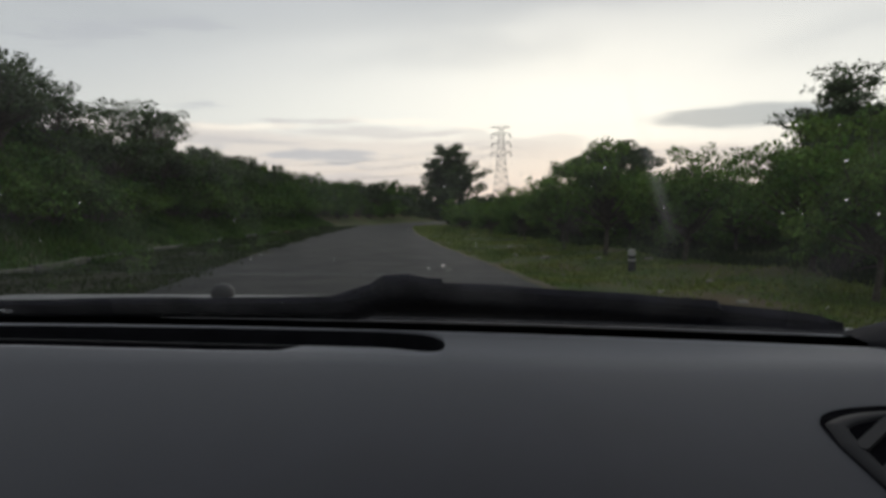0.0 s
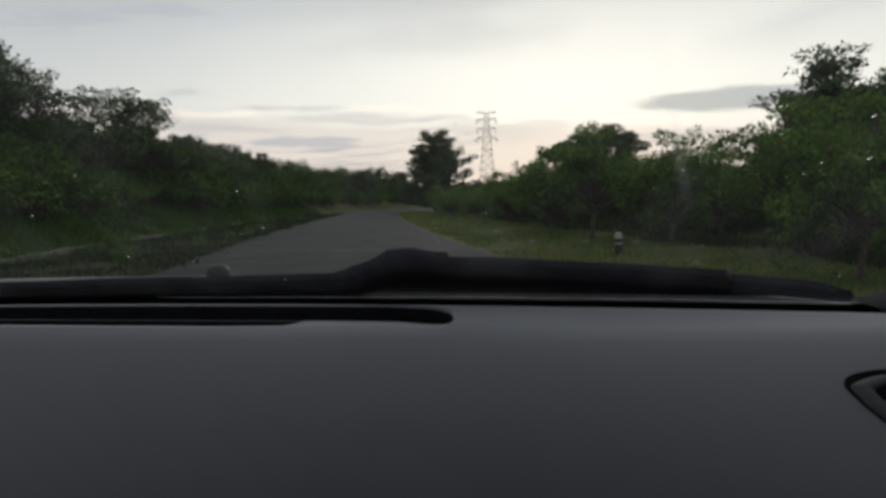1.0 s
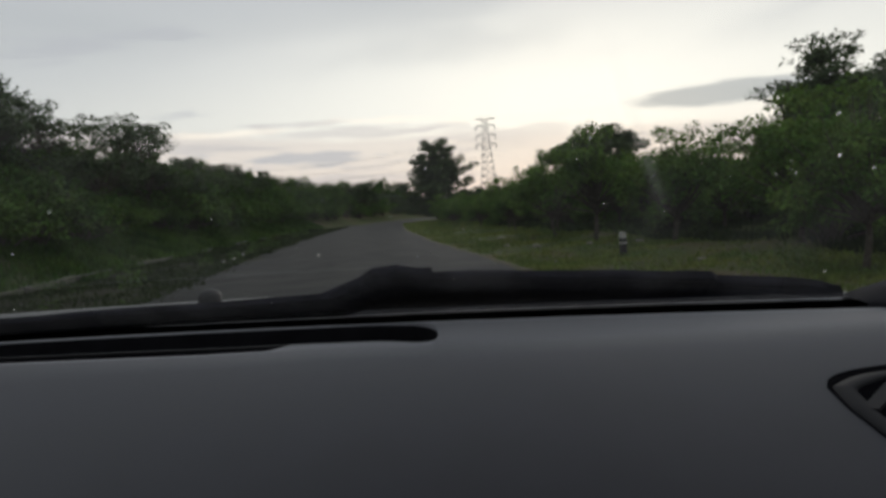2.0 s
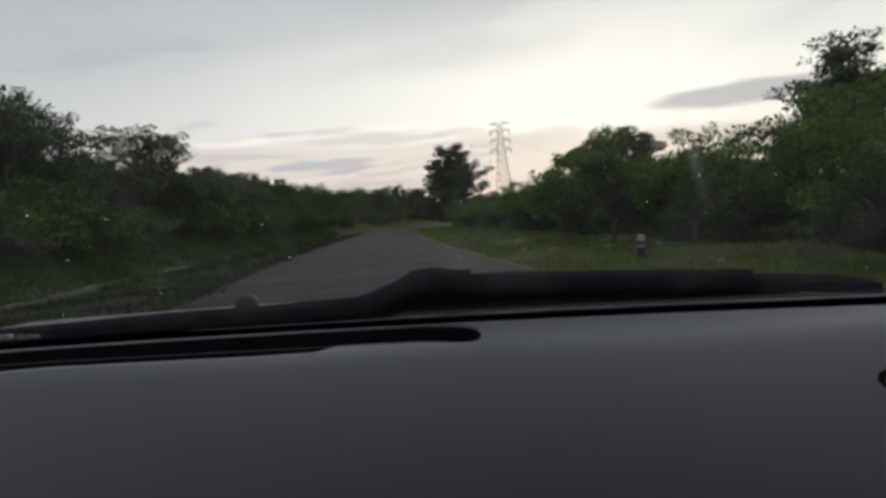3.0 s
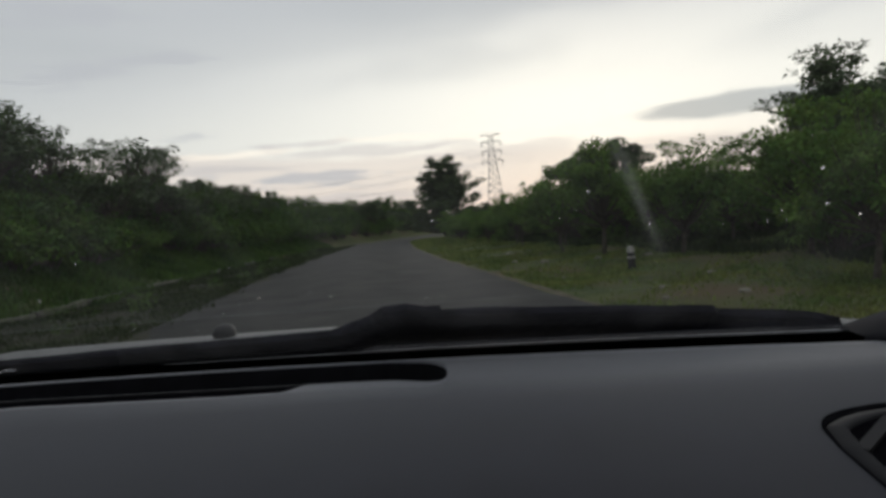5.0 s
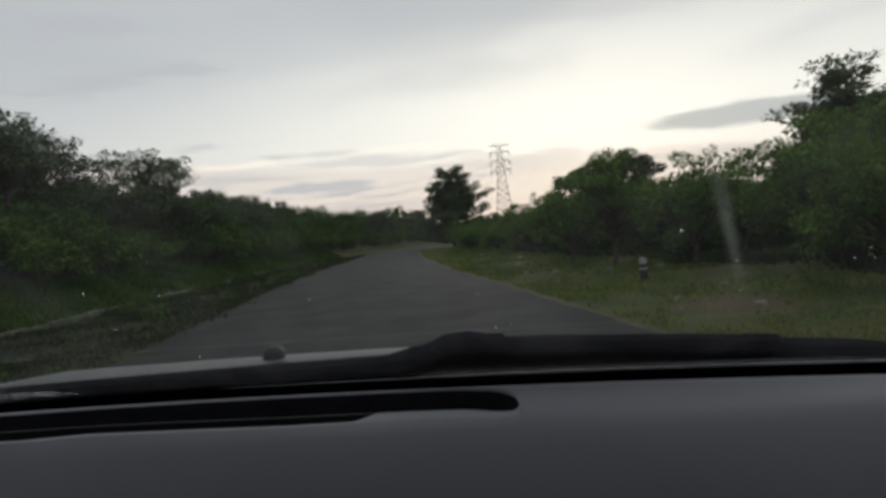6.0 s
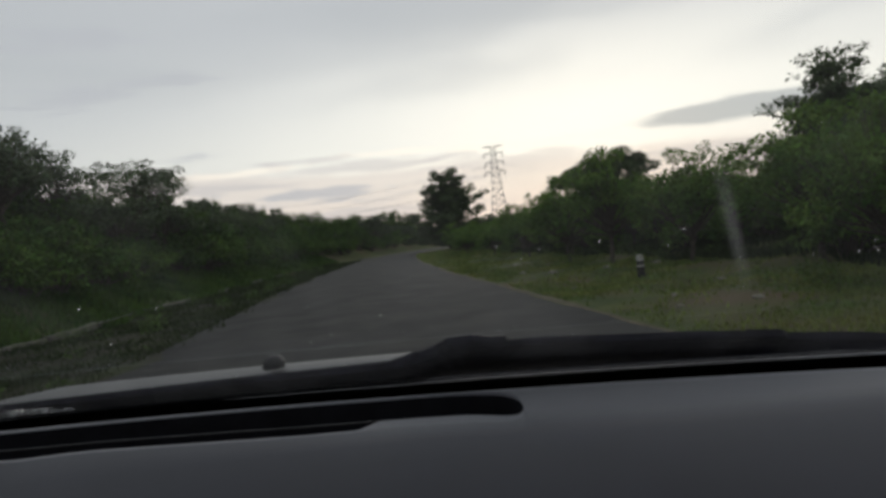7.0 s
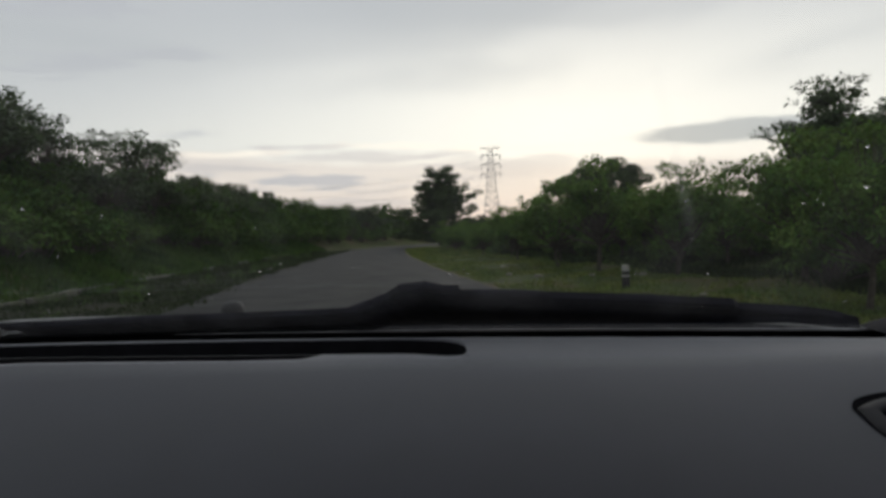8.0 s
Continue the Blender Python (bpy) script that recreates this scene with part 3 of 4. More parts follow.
# taller dark trees that stand above the rows: a tiered one and its broad neighbours
tall = layered_tree(33, 7.6, 4.4, 1.4, 9, 19000, 0.19, M_LEAF_DARK)
tall.matrix_basis = stand(15.8, 25.0, 0.86)
tagged(tall, "tall dark tree with feathery tiered limbs behind the rows", "tree")
spots = [(18.8, 23.0, 0.80, 0.95), (19.8, 27.5, 0.85, 1.0), (8.8, 31.0, 0.62, 1.0), (14.2, 21.5, 0.62, 0.9), (12.2, 42.0, 0.8, 0.9)]
plant([lambda: tree(31, 7.0, 3.0, 2.6, 30, 9000, 0.19, M_LEAF_DARK), lambda: tree(32, 7.4, 3.2, 3.2, 32, 9500, 0.19, M_LEAF_DARK, "flat")],
      spots, "tall dark tree with a spreading crown behind the rows", "tree", "tall trees behind the rows")
# the layered tree at the bend, the round trees far off
lone = layered_tree(44, 10.8, 7.6, 0.3, 10, 52000, 0.28, M_LEAF_DARK)
lone.matrix_basis = stand(2.6, 93)
tagged(lone, "dark tree with tiered limbs at the road bend", "tree")
plant([lambda: tree(51, 7.2, 3.6, 2.6, 24, 4200, 0.36, M_LEAF_DARK), lambda: tree(52, 6.8, 3.4, 2.2, 24, 4200, 0.36, M_LEAF_DARK)],
      [(-10.2, 122, 0.95, 1.0), (-20, 84, 0.66, 0.9), (-18.0, 90, 0.62, 0.85), (-22, 76, 0.75, 0.9), (-24, 68, 0.7, 0.95), (-25.5, 60, 0.65, 0.9),
       (10.5, 110, 0.8, 0.8), (5.5, 120, 0.6, 0.8), (-22, 140, 0.7, 0.7), (-12, 150, 0.55, 0.6), (-5, 158, 0.6, 0.6), (-30, 130, 0.9, 0.9),
       (16, 130, 0.9, 0.8), (26, 120, 0.9, 0.9), (34, 110, 0.9, 0.9), (-38, 118, 0.9, 0.9), (12, 160, 1.0, 0.8), (3, 165, 0.7, 0.6), (20, 96, 0.8, 0.9), (-15.5, 104, 0.5, 0.7)],
      "round-crowned dark tree far beyond the road", "tree", "far round trees")
umbrella = tree(57, 7.4, 4.0, 4.2, 34, 9000, 0.30, M_LEAF_DARK, "flat")
umbrella.matrix_basis = stand(17.2, 70)
tagged(umbrella, "dark tree with a broad flat crown behind the rows", "tree")
# the airy tree on the bank
airy = tree(61, 6.0, 3.1, 2.6, 26, 5200, 0.17, M_LEAF_DARK, "flat")
airy.matrix_basis = stand(-16.5, 38, 0.95)
tagged(airy, "sparse airy tree on top of the bank", "tree")
plant([lambda: tree(62, 5.2, 2.4, 1.8, 24, 4000, 0.17, M_LEAF_DARK)], [(-17.6, 23.0, 0.96, 1.0), (-20.0, 28.0, 1.0, 1.0), (-16.2, 19.5, 0.84, 1.0), (-18.5, 33.5, 1.0, 0.95), (-20.5, 32.0, 1.1, 1.0), (-17.6, 27.0, 1.05, 1.0), (-14.8, 31.0, 0.86, 0.95), (-14.8, 37.0, 0.86, 0.95), (-15.2, 44.0, 0.92, 0.95), (-16.0, 50.5, 0.94, 0.95), (-16.8, 57.0, 0.96, 0.9), (-17.6, 64.0, 0.98, 0.9)], "leafy dark tree on top of the bank", "tree", "trees on the bank")

# shrubs over the bank
spots = []
y = 5.0
while y < 160:
    d = 3.2 + r.uniform(-0.4, 0.4)
    while d < 17:
        spots.append((float(road_x(y)) - 7.7 - d, y + r.normal(0, 0.7), r.uniform(0.85, 1.35) * (1 + 0.014 * max(d - 4, 0)) * (1 + y / 210), r.uniform(0.85, 1.15)))
        d += r.uniform(1.9, 2.8) * (1 + y / 110)
    y += r.uniform(1.8, 2.5) * (1 + y / 70)
plant([lambda: shrub(71, 2.1, 1.5, 22, 3800, 0.14, M_SHRUB), lambda: shrub(72, 1.8, 1.6, 22, 3600, 0.13, M_SHRUB), lambda: shrub(73, 2.4, 1.4, 24, 3800, 0.15, M_SHRUB),
       lambda: shrub(74, 1.6, 1.5, 20, 3400, 0.13, M_SHRUB), lambda: shrub(75, 2.2, 1.7, 24, 4000, 0.15, M_SHRUB)],
      spots, "dense green shrub growing on the roadside bank", "shrub", "shrubs on the bank")


def grass(name, spots, height, mat, label):
    """Blades of grass, one small folded triangle each."""
    r = np.random.default_rng(len(spots))
    p = np.asarray(spots)
    n = len(p)
    z = land(p[:, 0], p[:, 1])
    base = np.column_stack([p, z - 0.02])
    a = r.random(n) * 6.283
    h = height * (0.4 + 0.9 * r.random(n)) * (1 + p[:, 1] / 90)
    w = 0.012 * (1 + np.maximum(p[:, 1], 0) / 9)
    s = np.column_stack([np.cos(a), np.sin(a), 0 * a]) * w[:, None]
    lean = np.column_stack([r.normal(0, 0.35, n), r.normal(0, 0.35, n), np.ones(n)]) * h[:, None]
    v = np.stack([base - s, base + s, base + lean], 1).reshape(-1, 3)
    me = bpy.data.meshes.new(name)
    me.vertices.add(3 * n)
    me.vertices.foreach_set("co", v.ravel())
    me.loops.add(3 * n)
    me.loops.foreach_set("vertex_index", np.arange(3 * n, dtype=np.int32))
    me.polygons.add(n)
    me.polygons.foreach_set("loop_start", np.arange(0, 3 * n, 3, dtype=np.int32))
    me.materials.append(mat)
    me.update(calc_edges=True)
    return tagged(new(name, me), label, "grass", kind="stuff")


def strewn(n, off_lo, off_hi, y_lo, y_hi, patch=0.0):
    y = y_lo + (y_hi - y_lo) * r.random(n) ** 1.9
    x = road_x(y) + off_lo + (off_hi - off_lo) * r.random(n)
    keep = bumps(x, y, 0.9, 5.0) + r.normal(0, 0.35, n) > patch
    return np.column_stack([x, y])[keep]


grass("verge_grass", strewn(120000, HALF + 0.12, HALF + 7.5, 4, 80, -0.05), 0.07, M_GRASS, "short yellow-green grass on the roadside verge")
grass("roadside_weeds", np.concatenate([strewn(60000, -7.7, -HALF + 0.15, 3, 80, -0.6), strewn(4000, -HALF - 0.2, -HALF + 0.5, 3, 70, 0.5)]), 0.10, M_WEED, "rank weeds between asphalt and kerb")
# the trees' shade is painted here by the darker blades
grass("tall_grass", strewn(60000, HALF + 5.6, HALF + 14, 4, 50, -0.3), 0.2, M_WEED, "taller grass under the roadside trees, their shade put into its dark green")
grass("bank_grass", np.concatenate([strewn(130000, -15.5, -7.9, 3, 90, -0.5), strewn(6000, -7.66, -7.25, 19, 75, 0.35)]), 0.22, M_BANK, "long green grass on the bank, growing over the kerb")

# rank leafy weeds in clumps: along the left edge, on the bank's foot, a few on the verge
weed_c, weed_r = [], []
for i in range(420):
    y = 4 + 60 * r.random() ** 1.6
    off = r.choice((r.uniform(-7.6, -HALF + 0.1), r.uniform(-7.6, -4.4), r.uniform(-11.0, -8.0), r.uniform(HALF + 2.5, HALF + 7)), p=(0.08, 0.14, 0.54, 0.24))
    x = float(road_x(y)) + off
    h = r.uniform(0.10, 0.32)
    weed_c.append((x, y, float(land(x, y)) + h * 0.6))
    weed_r.append(h)
tagged(new("leafy_weeds", leaf_cloud("leafy_weeds", weed_c, weed_r, 34000, 0.055, M_SHRUB, 8, 0.7)), "clumps of low leafy weeds beside the road", "weeds", kind="stuff")

# far woods round the horizon
far_c, far_r = [], []
for i in range(900):
    a = r.uniform(-0.75, 0.75)
    d = r.uniform(170, 330)
    far_c.append((d * math.sin(a), d * math.cos(a), r.uniform(0.5, 4.6)))
    far_r.append(r.uniform(2.0, 4.0))
woods = new("far_woods", leaf_cloud("far_woods", far_c, far_r, 30000, 1.5, M_LEAF_DARK, 5))
tagged(woods, "belt of dark woodland far beyond the fields", "woods", kind="stuff")


# ---- the pylon ----
def pylon(height):
    thing = new("pylon")
    half = lambda t: 3.3 * (1 - t) ** 1.25 + 0.75
    lv = np.linspace(0, 1, 13)
    corner = lambda t, k: (half(t) * (1, 1, -1, -1)[k] * 1.0, half(t) * (1, -1, -1, 1)[k] * 1.0, t * height)
    for k in range(4):
        f = Form()
        for a, b in zip(lv[:-1], lv[1:]):
            f.beam(corner(a, k), corner(b, k), 0.18)
        part("leg", f.mesh("leg", M_STEEL), thing)
    for k in range(4):
        f = Form()
        for a, b in zip(lv[:-1], lv[1:]):
            f.beam(corner(a, k), corner(b, (k + 1) % 4), 0.09)
            f.beam(corner(a, (k + 1) % 4), corner(b, k), 0.09)
            f.beam(corner(b, k), corner(b, (k + 1) % 4), 0.10)
        part("bracing", f.mesh("bracing", M_STEEL), thing)
    for z, reach in ((0.70, 4.0), (0.81, 3.8), (0.92, 3.8), (1.0, 4.2)):
        f = Form()
        for s in (-1, 1):
            for e in (-1, 1):
                f.beam((s * half(z), e * half(z), z * height), (s * reach, 0, z * height + 0.3), 0.16)
            f.beam((s * half(z), 0, z * height + 1.1), (s * reach, 0, z * height + 0.3), 0.14)
        arm = part("crossarm", f.mesh("crossarm", M_STEEL), thing)
        if z < 1:
            for s in (-1, 1):
                g = Form().tube([(s * reach, 0, z * height + 0.3), (s * reach, 0, z * height - 1.6)], [0.16, 0.16], 6)
                part("insulator", g.mesh("insulator", M_BLACK), arm, "dark insulator string")
    return thing


tower = pylon(34.0)
tower.matrix_basis = stand(29.0, 268, 1.0, radians(-6), 1.0, 0.1)
tagged(tower, "grey lattice steel power pylon beyond the trees", "pylon")
wire = Form()
for z in (0.70, 0.81, 0.92):
    for s in (-1, 1):
        for end in ((160, 470), (-150, 380)):
            a = Vector((29 + s * 3.9, 268, 34 * z - 1.6))
            b = Vector((end[0], end[1], 34 * z + 4))
            wire.tube([a.lerp(b, t) - Vector((0, 0, 22 * t * (1 - t))) for t in np.linspace(0, 1, 14)], [0.025] * 14, 3)
tagged(new("power_lines", wire.mesh("power_lines", M_BLACK)), "thin sagging power lines hung from the pylon", "power line")

# ---- kerb: single stones along the foot of the bank ----
kerb = new("kerb")
tagged(kerb, "old mossy concrete kerb along the foot of the bank", "kerb", kind="structure")
stone = Form()
w, h = 0.09, 0.17
stone.add([(-w, 0.02, -0.2), (w, 0.02, -0.2), (w, 0.02, h - 0.02), (w - 0.03, 0.02, h), (-w + 0.03, 0.02, h), (-w, 0.02, h - 0.02),
           (-w, 0.96, -0.2), (w, 0.96, -0.2), (w, 0.96, h - 0.02), (w - 0.03, 0.96, h), (-w + 0.03, 0.96, h), (-w, 0.96, h - 0.02)],
          [(5, 4, 3, 2, 1, 0), (6, 7, 8, 9, 10, 11)] + [(i, (i + 1) % 6, (i + 1) % 6 + 6, i + 6) for i in range(6)])
stone_mesh = stone.mesh("kerb_stone", M_KERB)
y = 2.0
while y < 75:
    x0, x1 = float(road_x(y)) - 7.72, float(road_x(y + 1)) - 7.72
    if bumps(x0, y, 0.21, 3.0) > -0.75:
        ob = part("kerb_stone", stone_mesh, kerb)
        ob.matrix_basis = Matrix.LocRotScale((x0, y, -0.02 + r.normal(0, 0.010)), Euler((r.normal(0, 0.012), r.normal(0, 0.03), math.atan2(x0 - x1, 1) + r.normal(0, 0.01))), None)
    y += 1.0

# ---- marker post and loose stones on the verge ----
M_WHITE = material("weathered_white_paint", (0.24, 0.24, 0.23), (0.38, 0.38, 0.36), 9.0, 0.8, 0.3, 40, stain=(0.22, 0.21, 0.17), stain_scale=6, spec=0.2)
M_TAR = material("faded_black_paint", (0.018, 0.018, 0.018), (0.040, 0.039, 0.037), 9.0, 0.85, 0.3, 40, spec=0.15)
M_STONE = material("pale_limestone", (0.13, 0.125, 0.10), (0.24, 0.23, 0.19), 8.0, 0.9, 0.6, 30, random=0.25, spec=0.15)


def prism(levels, mat, name):
    """A four-sided post with chamfered corners through (height, half width) levels."""
    f = Form()
    for z, w in levels:
        c = 0.72 * w
        f.v += [(c, -w, z), (w, -c, z), (w, c, z), (c, w, z), (-c, w, z), (-w, c, z), (-w, -c, z), (-c, -w, z)]
    n = len(levels)
    f.f += [(i * 8 + j, i * 8 + (j + 1) % 8, (i + 1) * 8 + (j + 1) % 8, (i + 1) * 8 + j) for i in range(n - 1) for j in range(8)]
    f.f += [tuple(reversed(range(8))), tuple((n - 1) * 8 + j for j in range(8))]
    return f.mesh(name, mat)


post = new("marker_post")
post.matrix_basis = stand(4.45, 14.4, 0.85, 0.4, 1.0, 0.0) @ pose(0, 0, 0, 3, -2, 0)
tagged(post, "short black-and-white roadside marker post in the grass", "marker post")
part("shaft", prism([(-0.2, 0.088), (0.30, 0.078)], M_TAR, "shaft"), post)
part("white_band", prism([(0.30, 0.080), (0.36, 0.079)], M_WHITE, "white_band"), post, "narrow white band")
part("black_band", prism([(0.36, 0.076), (0.45, 0.074)], M_TAR, "black_band"), post)
part("cap", prism([(0.45, 0.078), (0.58, 0.074), (0.61, 0.050)], M_WHITE, "cap"), post, "white-painted top")

# pale stones
lump = bmesh.new()
bmesh.ops.create_icosphere(lump, subdivisions=2, radius=1.0)
for v in lump.verts:
    v.co *= 1 + 0.28 * noise.noise(v.co * 1.7)
    v.co.z = max(v.co.z, -0.45) * 0.62
stone_shape = bpy.data.meshes.new("loose_stone")
lump.to_mesh(stone_shape)
lump.free()
stone_shape.materials.append(M_STONE)
for x, y, rad in ((3.2, 8.9, 0.05), (4.2, 8.7, 0.07), (2.55, 19.6, 0.10), (3.25, 18.6, 0.11), (3.7, 10.4, 0.06), (4.6, 17.8, 0.10), (2.9, 14.2, 0.06), (5.2, 12.1, 0.08), (6.3, 18.8, 0.11), (3.1, 25.5, 0.12)):
    ob = new("stone", stone_shape)
    ob.matrix_basis = Matrix.LocRotScale((x, y, float(land(x, y)) + 0.2 * rad), Euler((0.1, 0.1, x * 3)), (rad * 1.3, rad, rad))
    tagged(ob, "small pale stone lying in the verge grass", "stone", "stones on the verge")

# ---- the car ----
car = new("car")
tagged(car, "grey car with a dark grained dashboard and rain-spotted windscreen", "car")


def foot(x):
    """How far ahead the foot of the windscreen lies."""
    if x < -0.6:
        return 0.983 - 0.12 * (x + 0.6) - 0.3 * (x + 0.6) ** 2
    return 0.983 - 0.224 * (x + 0.6) + 0.027 * (1 - ((x + 0.08) / 0.52) ** 2)


EYE, AHEAD = Vector((0, 0, 1.27)), 1.12


def front(x, y, z):
    """A point of the car's front, set ahead of the dashboard's far edge."""
    return EYE + (Vector((x, y, z)) - EYE) * AHEAD


def pane(x, s, out=0.0):
    """A point on the windscreen, s metres up the glass."""
    return front(x, foot(x) - 0.885 * s + 0.465 * out, 1.10 + 0.465 * s + 0.885 * out)


SLOT_END, NOTCH = 0.034, -0.161
xs = np.unique(np.concatenate([np.linspace(-1.0, 0.64, 82), np.linspace(SLOT_END - 0.05, SLOT_END + 0.002, 22), np.linspace(NOTCH, NOTCH + 0.025, 6)]))


def slot(x):
    """Near and far rim of the demister slot, which hooks back at its end."""
    c = float(np.interp(x, (-1.0, -0.5, -0.23, -0.1, -0.03, SLOT_END), (0.935, 0.878, 0.831, 0.806, 0.785, 0.757)))
    h = float(np.interp(x, (-1.0, -0.5, -0.23, -0.1, SLOT_END), (0.050, 0.053, 0.063, 0.058, 0.048)))
    k = (x - (SLOT_END - 0.032)) / 0.032
    h *= 1.0 if k <= 0 else math.sqrt(max(1 - k * k, 0))
    c = min(c, far(x) - 0.05)
    return c - h - 0.016 * min(h / 0.035, 1), max(min(c + h, far(x) - 0.030), c)


def far(x):
    """Where the dashboard ends under the glass."""
    return 0.8632 - 0.2408 * x - 0.0991 * x * x - 0.0073 * x ** 3


def top_z(x, y):
    """The dashboard's top: level near the glass, bending down towards the cabin behind a soft crease."""
    d = max(float(np.interp(x, (-0.6, 0.0, 0.15, 0.30, 0.50), (0.84, 0.71, 0.668, 0.652, 0.625))) - y, 0)
    return 1.10 - 0.19 * d * d / (d + 0.03) - 0.35 * d * max(-0.05 - x, 0) - 0.25 * max(0.30 - y, 0) ** 2


skin, well = [], []
for x in xs:
    n, f = slot(x)
    gape = max(min((f - n) / 0.05, 1), 0)
    open_in = min(max((x - NOTCH) / 0.025, 0), 1)
    open_in *= 0.75 + 0.25 * min(max((SLOT_END - 0.012 - x) / 0.045, 0), 1)
    lip = min(0.050, (f - n) * 0.32) * open_in + min(0.004, (f - n) * 0.2) * (1 - open_in)
    sink = (0.0028 + 0.0004 * open_in) * gape
    yy = [0.02, 0.05, 0.12, 0.20, 0.30, 0.40] + list(np.linspace(0.47, n - 0.008, 8))
    near = [(x, 0.0, 0.82), (x, 0.0, 0.98)] + [(x, v, top_z(x, v)) for v in yy]
    skin.append(near + [(x, n, top_z(x, n) - 0.001 * gape), (x, n + lip, top_z(x, n) - sink)])
    skin[-1] = (skin[-1], [(x, f, top_z(x, f)), (x, f + 0.006, top_z(x, f + 0.006) + 0.002 * gape), (x, far(x) - 0.012, 1.1), (x, far(x) - 0.003, 1.098), (x, far(x), 1.092), (x, far(x) + 0.004, 1.06)])
    if x <= SLOT_END + 0.001:
        well.append([(x, n + lip, top_z(x, n) - sink), (x, n + lip + 0.002 * gape, top_z(x, n) - 0.06 * gape - sink), (x, f - 0.001 * gape, top_z(x, f) - 0.06 * gape), (x, f, top_z(x, f))])
slotted = sum(x <= SLOT_END + 0.001 for x in xs)
board = Form().grid([s[0] for s in skin[:slotted]]).grid([s[1] for s in skin[:slotted]])
plain = []
for x in xs[slotted - 1:]:
    yy = [0.02, 0.05, 0.12, 0.20, 0.30, 0.40] + list(np.linspace(0.47, far(x) - 0.012, 14))
    plain.append([(x, 0.0, 0.82), (x, 0.0, 0.98)] + [(x, v, top_z(x, v)) for v in yy] + [(x, far(x) - 0.003, 1.098), (x, far(x), 1.092), (x, far(x) + 0.004, 1.06)])
board.grid(plain)
dash = part("dashboard", board.mesh("dashboard", M_DASH, True), car, "dark grey grained plastic dashboard")
part("demister_slot", Form().grid(well).mesh("demister_slot", M_WELL), dash, "deep black demister slot")

ridge = Form()
rx = np.linspace(-0.98, NOTCH + 0.02, 40)
ridge.tube([(x, slot(x)[0] + 0.36 * (slot(x)[1] - slot(x)[0]), 1.0945) for x in rx], [0.0016] * 40, 6)
part("slot_ridge", ridge.mesh("slot_ridge", M_BLACK, True), dash, "thin grey ridge inside the demister slot")

# the corner vent, a rounded triangle with slanting slats
def rounded(points, rad, steps=5):
    out, n = [], len(points)
    for i in range(n):
        p, a, b = (Vector(points[j % n]) for j in (i, i - 1, i + 1))
        u, v = (a - p).normalized(), (b - p).normalized()
        s, e = p + u * rad, p + v * rad
        for k in range(steps + 1):
            t = k / steps
            out.append(s * (1 - t) ** 2 + p * 2 * t * (1 - t) + e * t * t)
    return out


VENT_RIM = [(0.329, 0.513), (0.338, 0.525), (0.350, 0.5315), (0.366, 0.5355), (0.390, 0.5375), (0.60, 0.528), (0.60, 0.33), (0.316, 0.35), (0.322, 0.430), (0.3235, 0.478)]
VENT_GAP = [(0.3325, 0.5115), (0.342, 0.5165), (0.352, 0.5210), (0.366, 0.5245), (0.390, 0.5255), (0.60, 0.517), (0.60, 0.332), (0.318, 0.352), (0.3235, 0.430), (0.3252, 0.478)]
VENT_HOLE = [(0.3445, 0.5005), (0.3500, 0.5045), (0.3580, 0.5085), (0.372, 0.5130), (0.390, 0.5165), (0.58, 0.508), (0.58, 0.345), (0.331, 0.362), (0.335, 0.440), (0.3395, 0.478)]


def ring(outline, lift, rad=0.005):
    """A rounded outline lying on the dashboard, lifted off it a little."""
    return [(p.x, p.y, top_z(p.x, p.y) + lift) for p in rounded(outline, rad, 3)]


def toward(a, b, t):
    return [Vector(p).lerp(Vector(q), t) for p, q in zip(a, b)]


def band_of(*loops):
    n = len(loops[0])
    return Form().add([p for lp in loops for p in lp], [(i * n + j, i * n + (j + 1) % n, (i + 1) * n + (j + 1) % n, (i + 1) * n + j) for i in range(len(loops) - 1) for j in range(n)])


# flat rim; the dark of the groove is put into its colour
vent = part("vent", band_of(ring(VENT_RIM, -0.003), ring(VENT_RIM, 0.0008), ring(VENT_GAP, 0.0006, 0.003)).mesh("vent", M_VENT_SHADE), dash, "corner vent, its groove's shade painted as a black rim")
frame_loops = [ring(VENT_GAP, 0.0006, 0.003), ring(toward(VENT_GAP, VENT_HOLE, 0.12), 0.0026, 0.003), ring(toward(VENT_GAP, VENT_HOLE, 0.8), 0.0030, 0.003), ring(toward(VENT_GAP, VENT_HOLE, 0.95), 0.0024, 0.003), ring(VENT_HOLE, 0.0010, 0.003)]
part("vent_frame", band_of(*frame_loops).mesh("vent_frame", M_VENT, True), vent, "dark grey vent frame")
# no real hole: a sheet on the dashboard carries its dark as colour
floor_loop = ring(VENT_HOLE, 0.0009, 0.003)
part("vent_well", Form().add(floor_loop, [tuple(range(len(floor_loop)))]).mesh("vent_well", M_VENT_SHADE), vent, "flat black sheet painted as the dark of the vent opening")
for k in range(4):
    a = Vector((0.3355 - 0.0025 * k, 0.472 - 0.033 * k))
    b = a + Vector((0.79, 0.61)) * (0.065 + 0.05 * k)
    f = Form().beam((a.x, a.y, top_z(a.x, a.y) + 0.0016), (b.x, b.y, top_z(b.x, b.y) + 0.0016), 0.0105, 0.003)
    part("slat", f.mesh("slat", M_VENT), vent, "slanting vent slat")

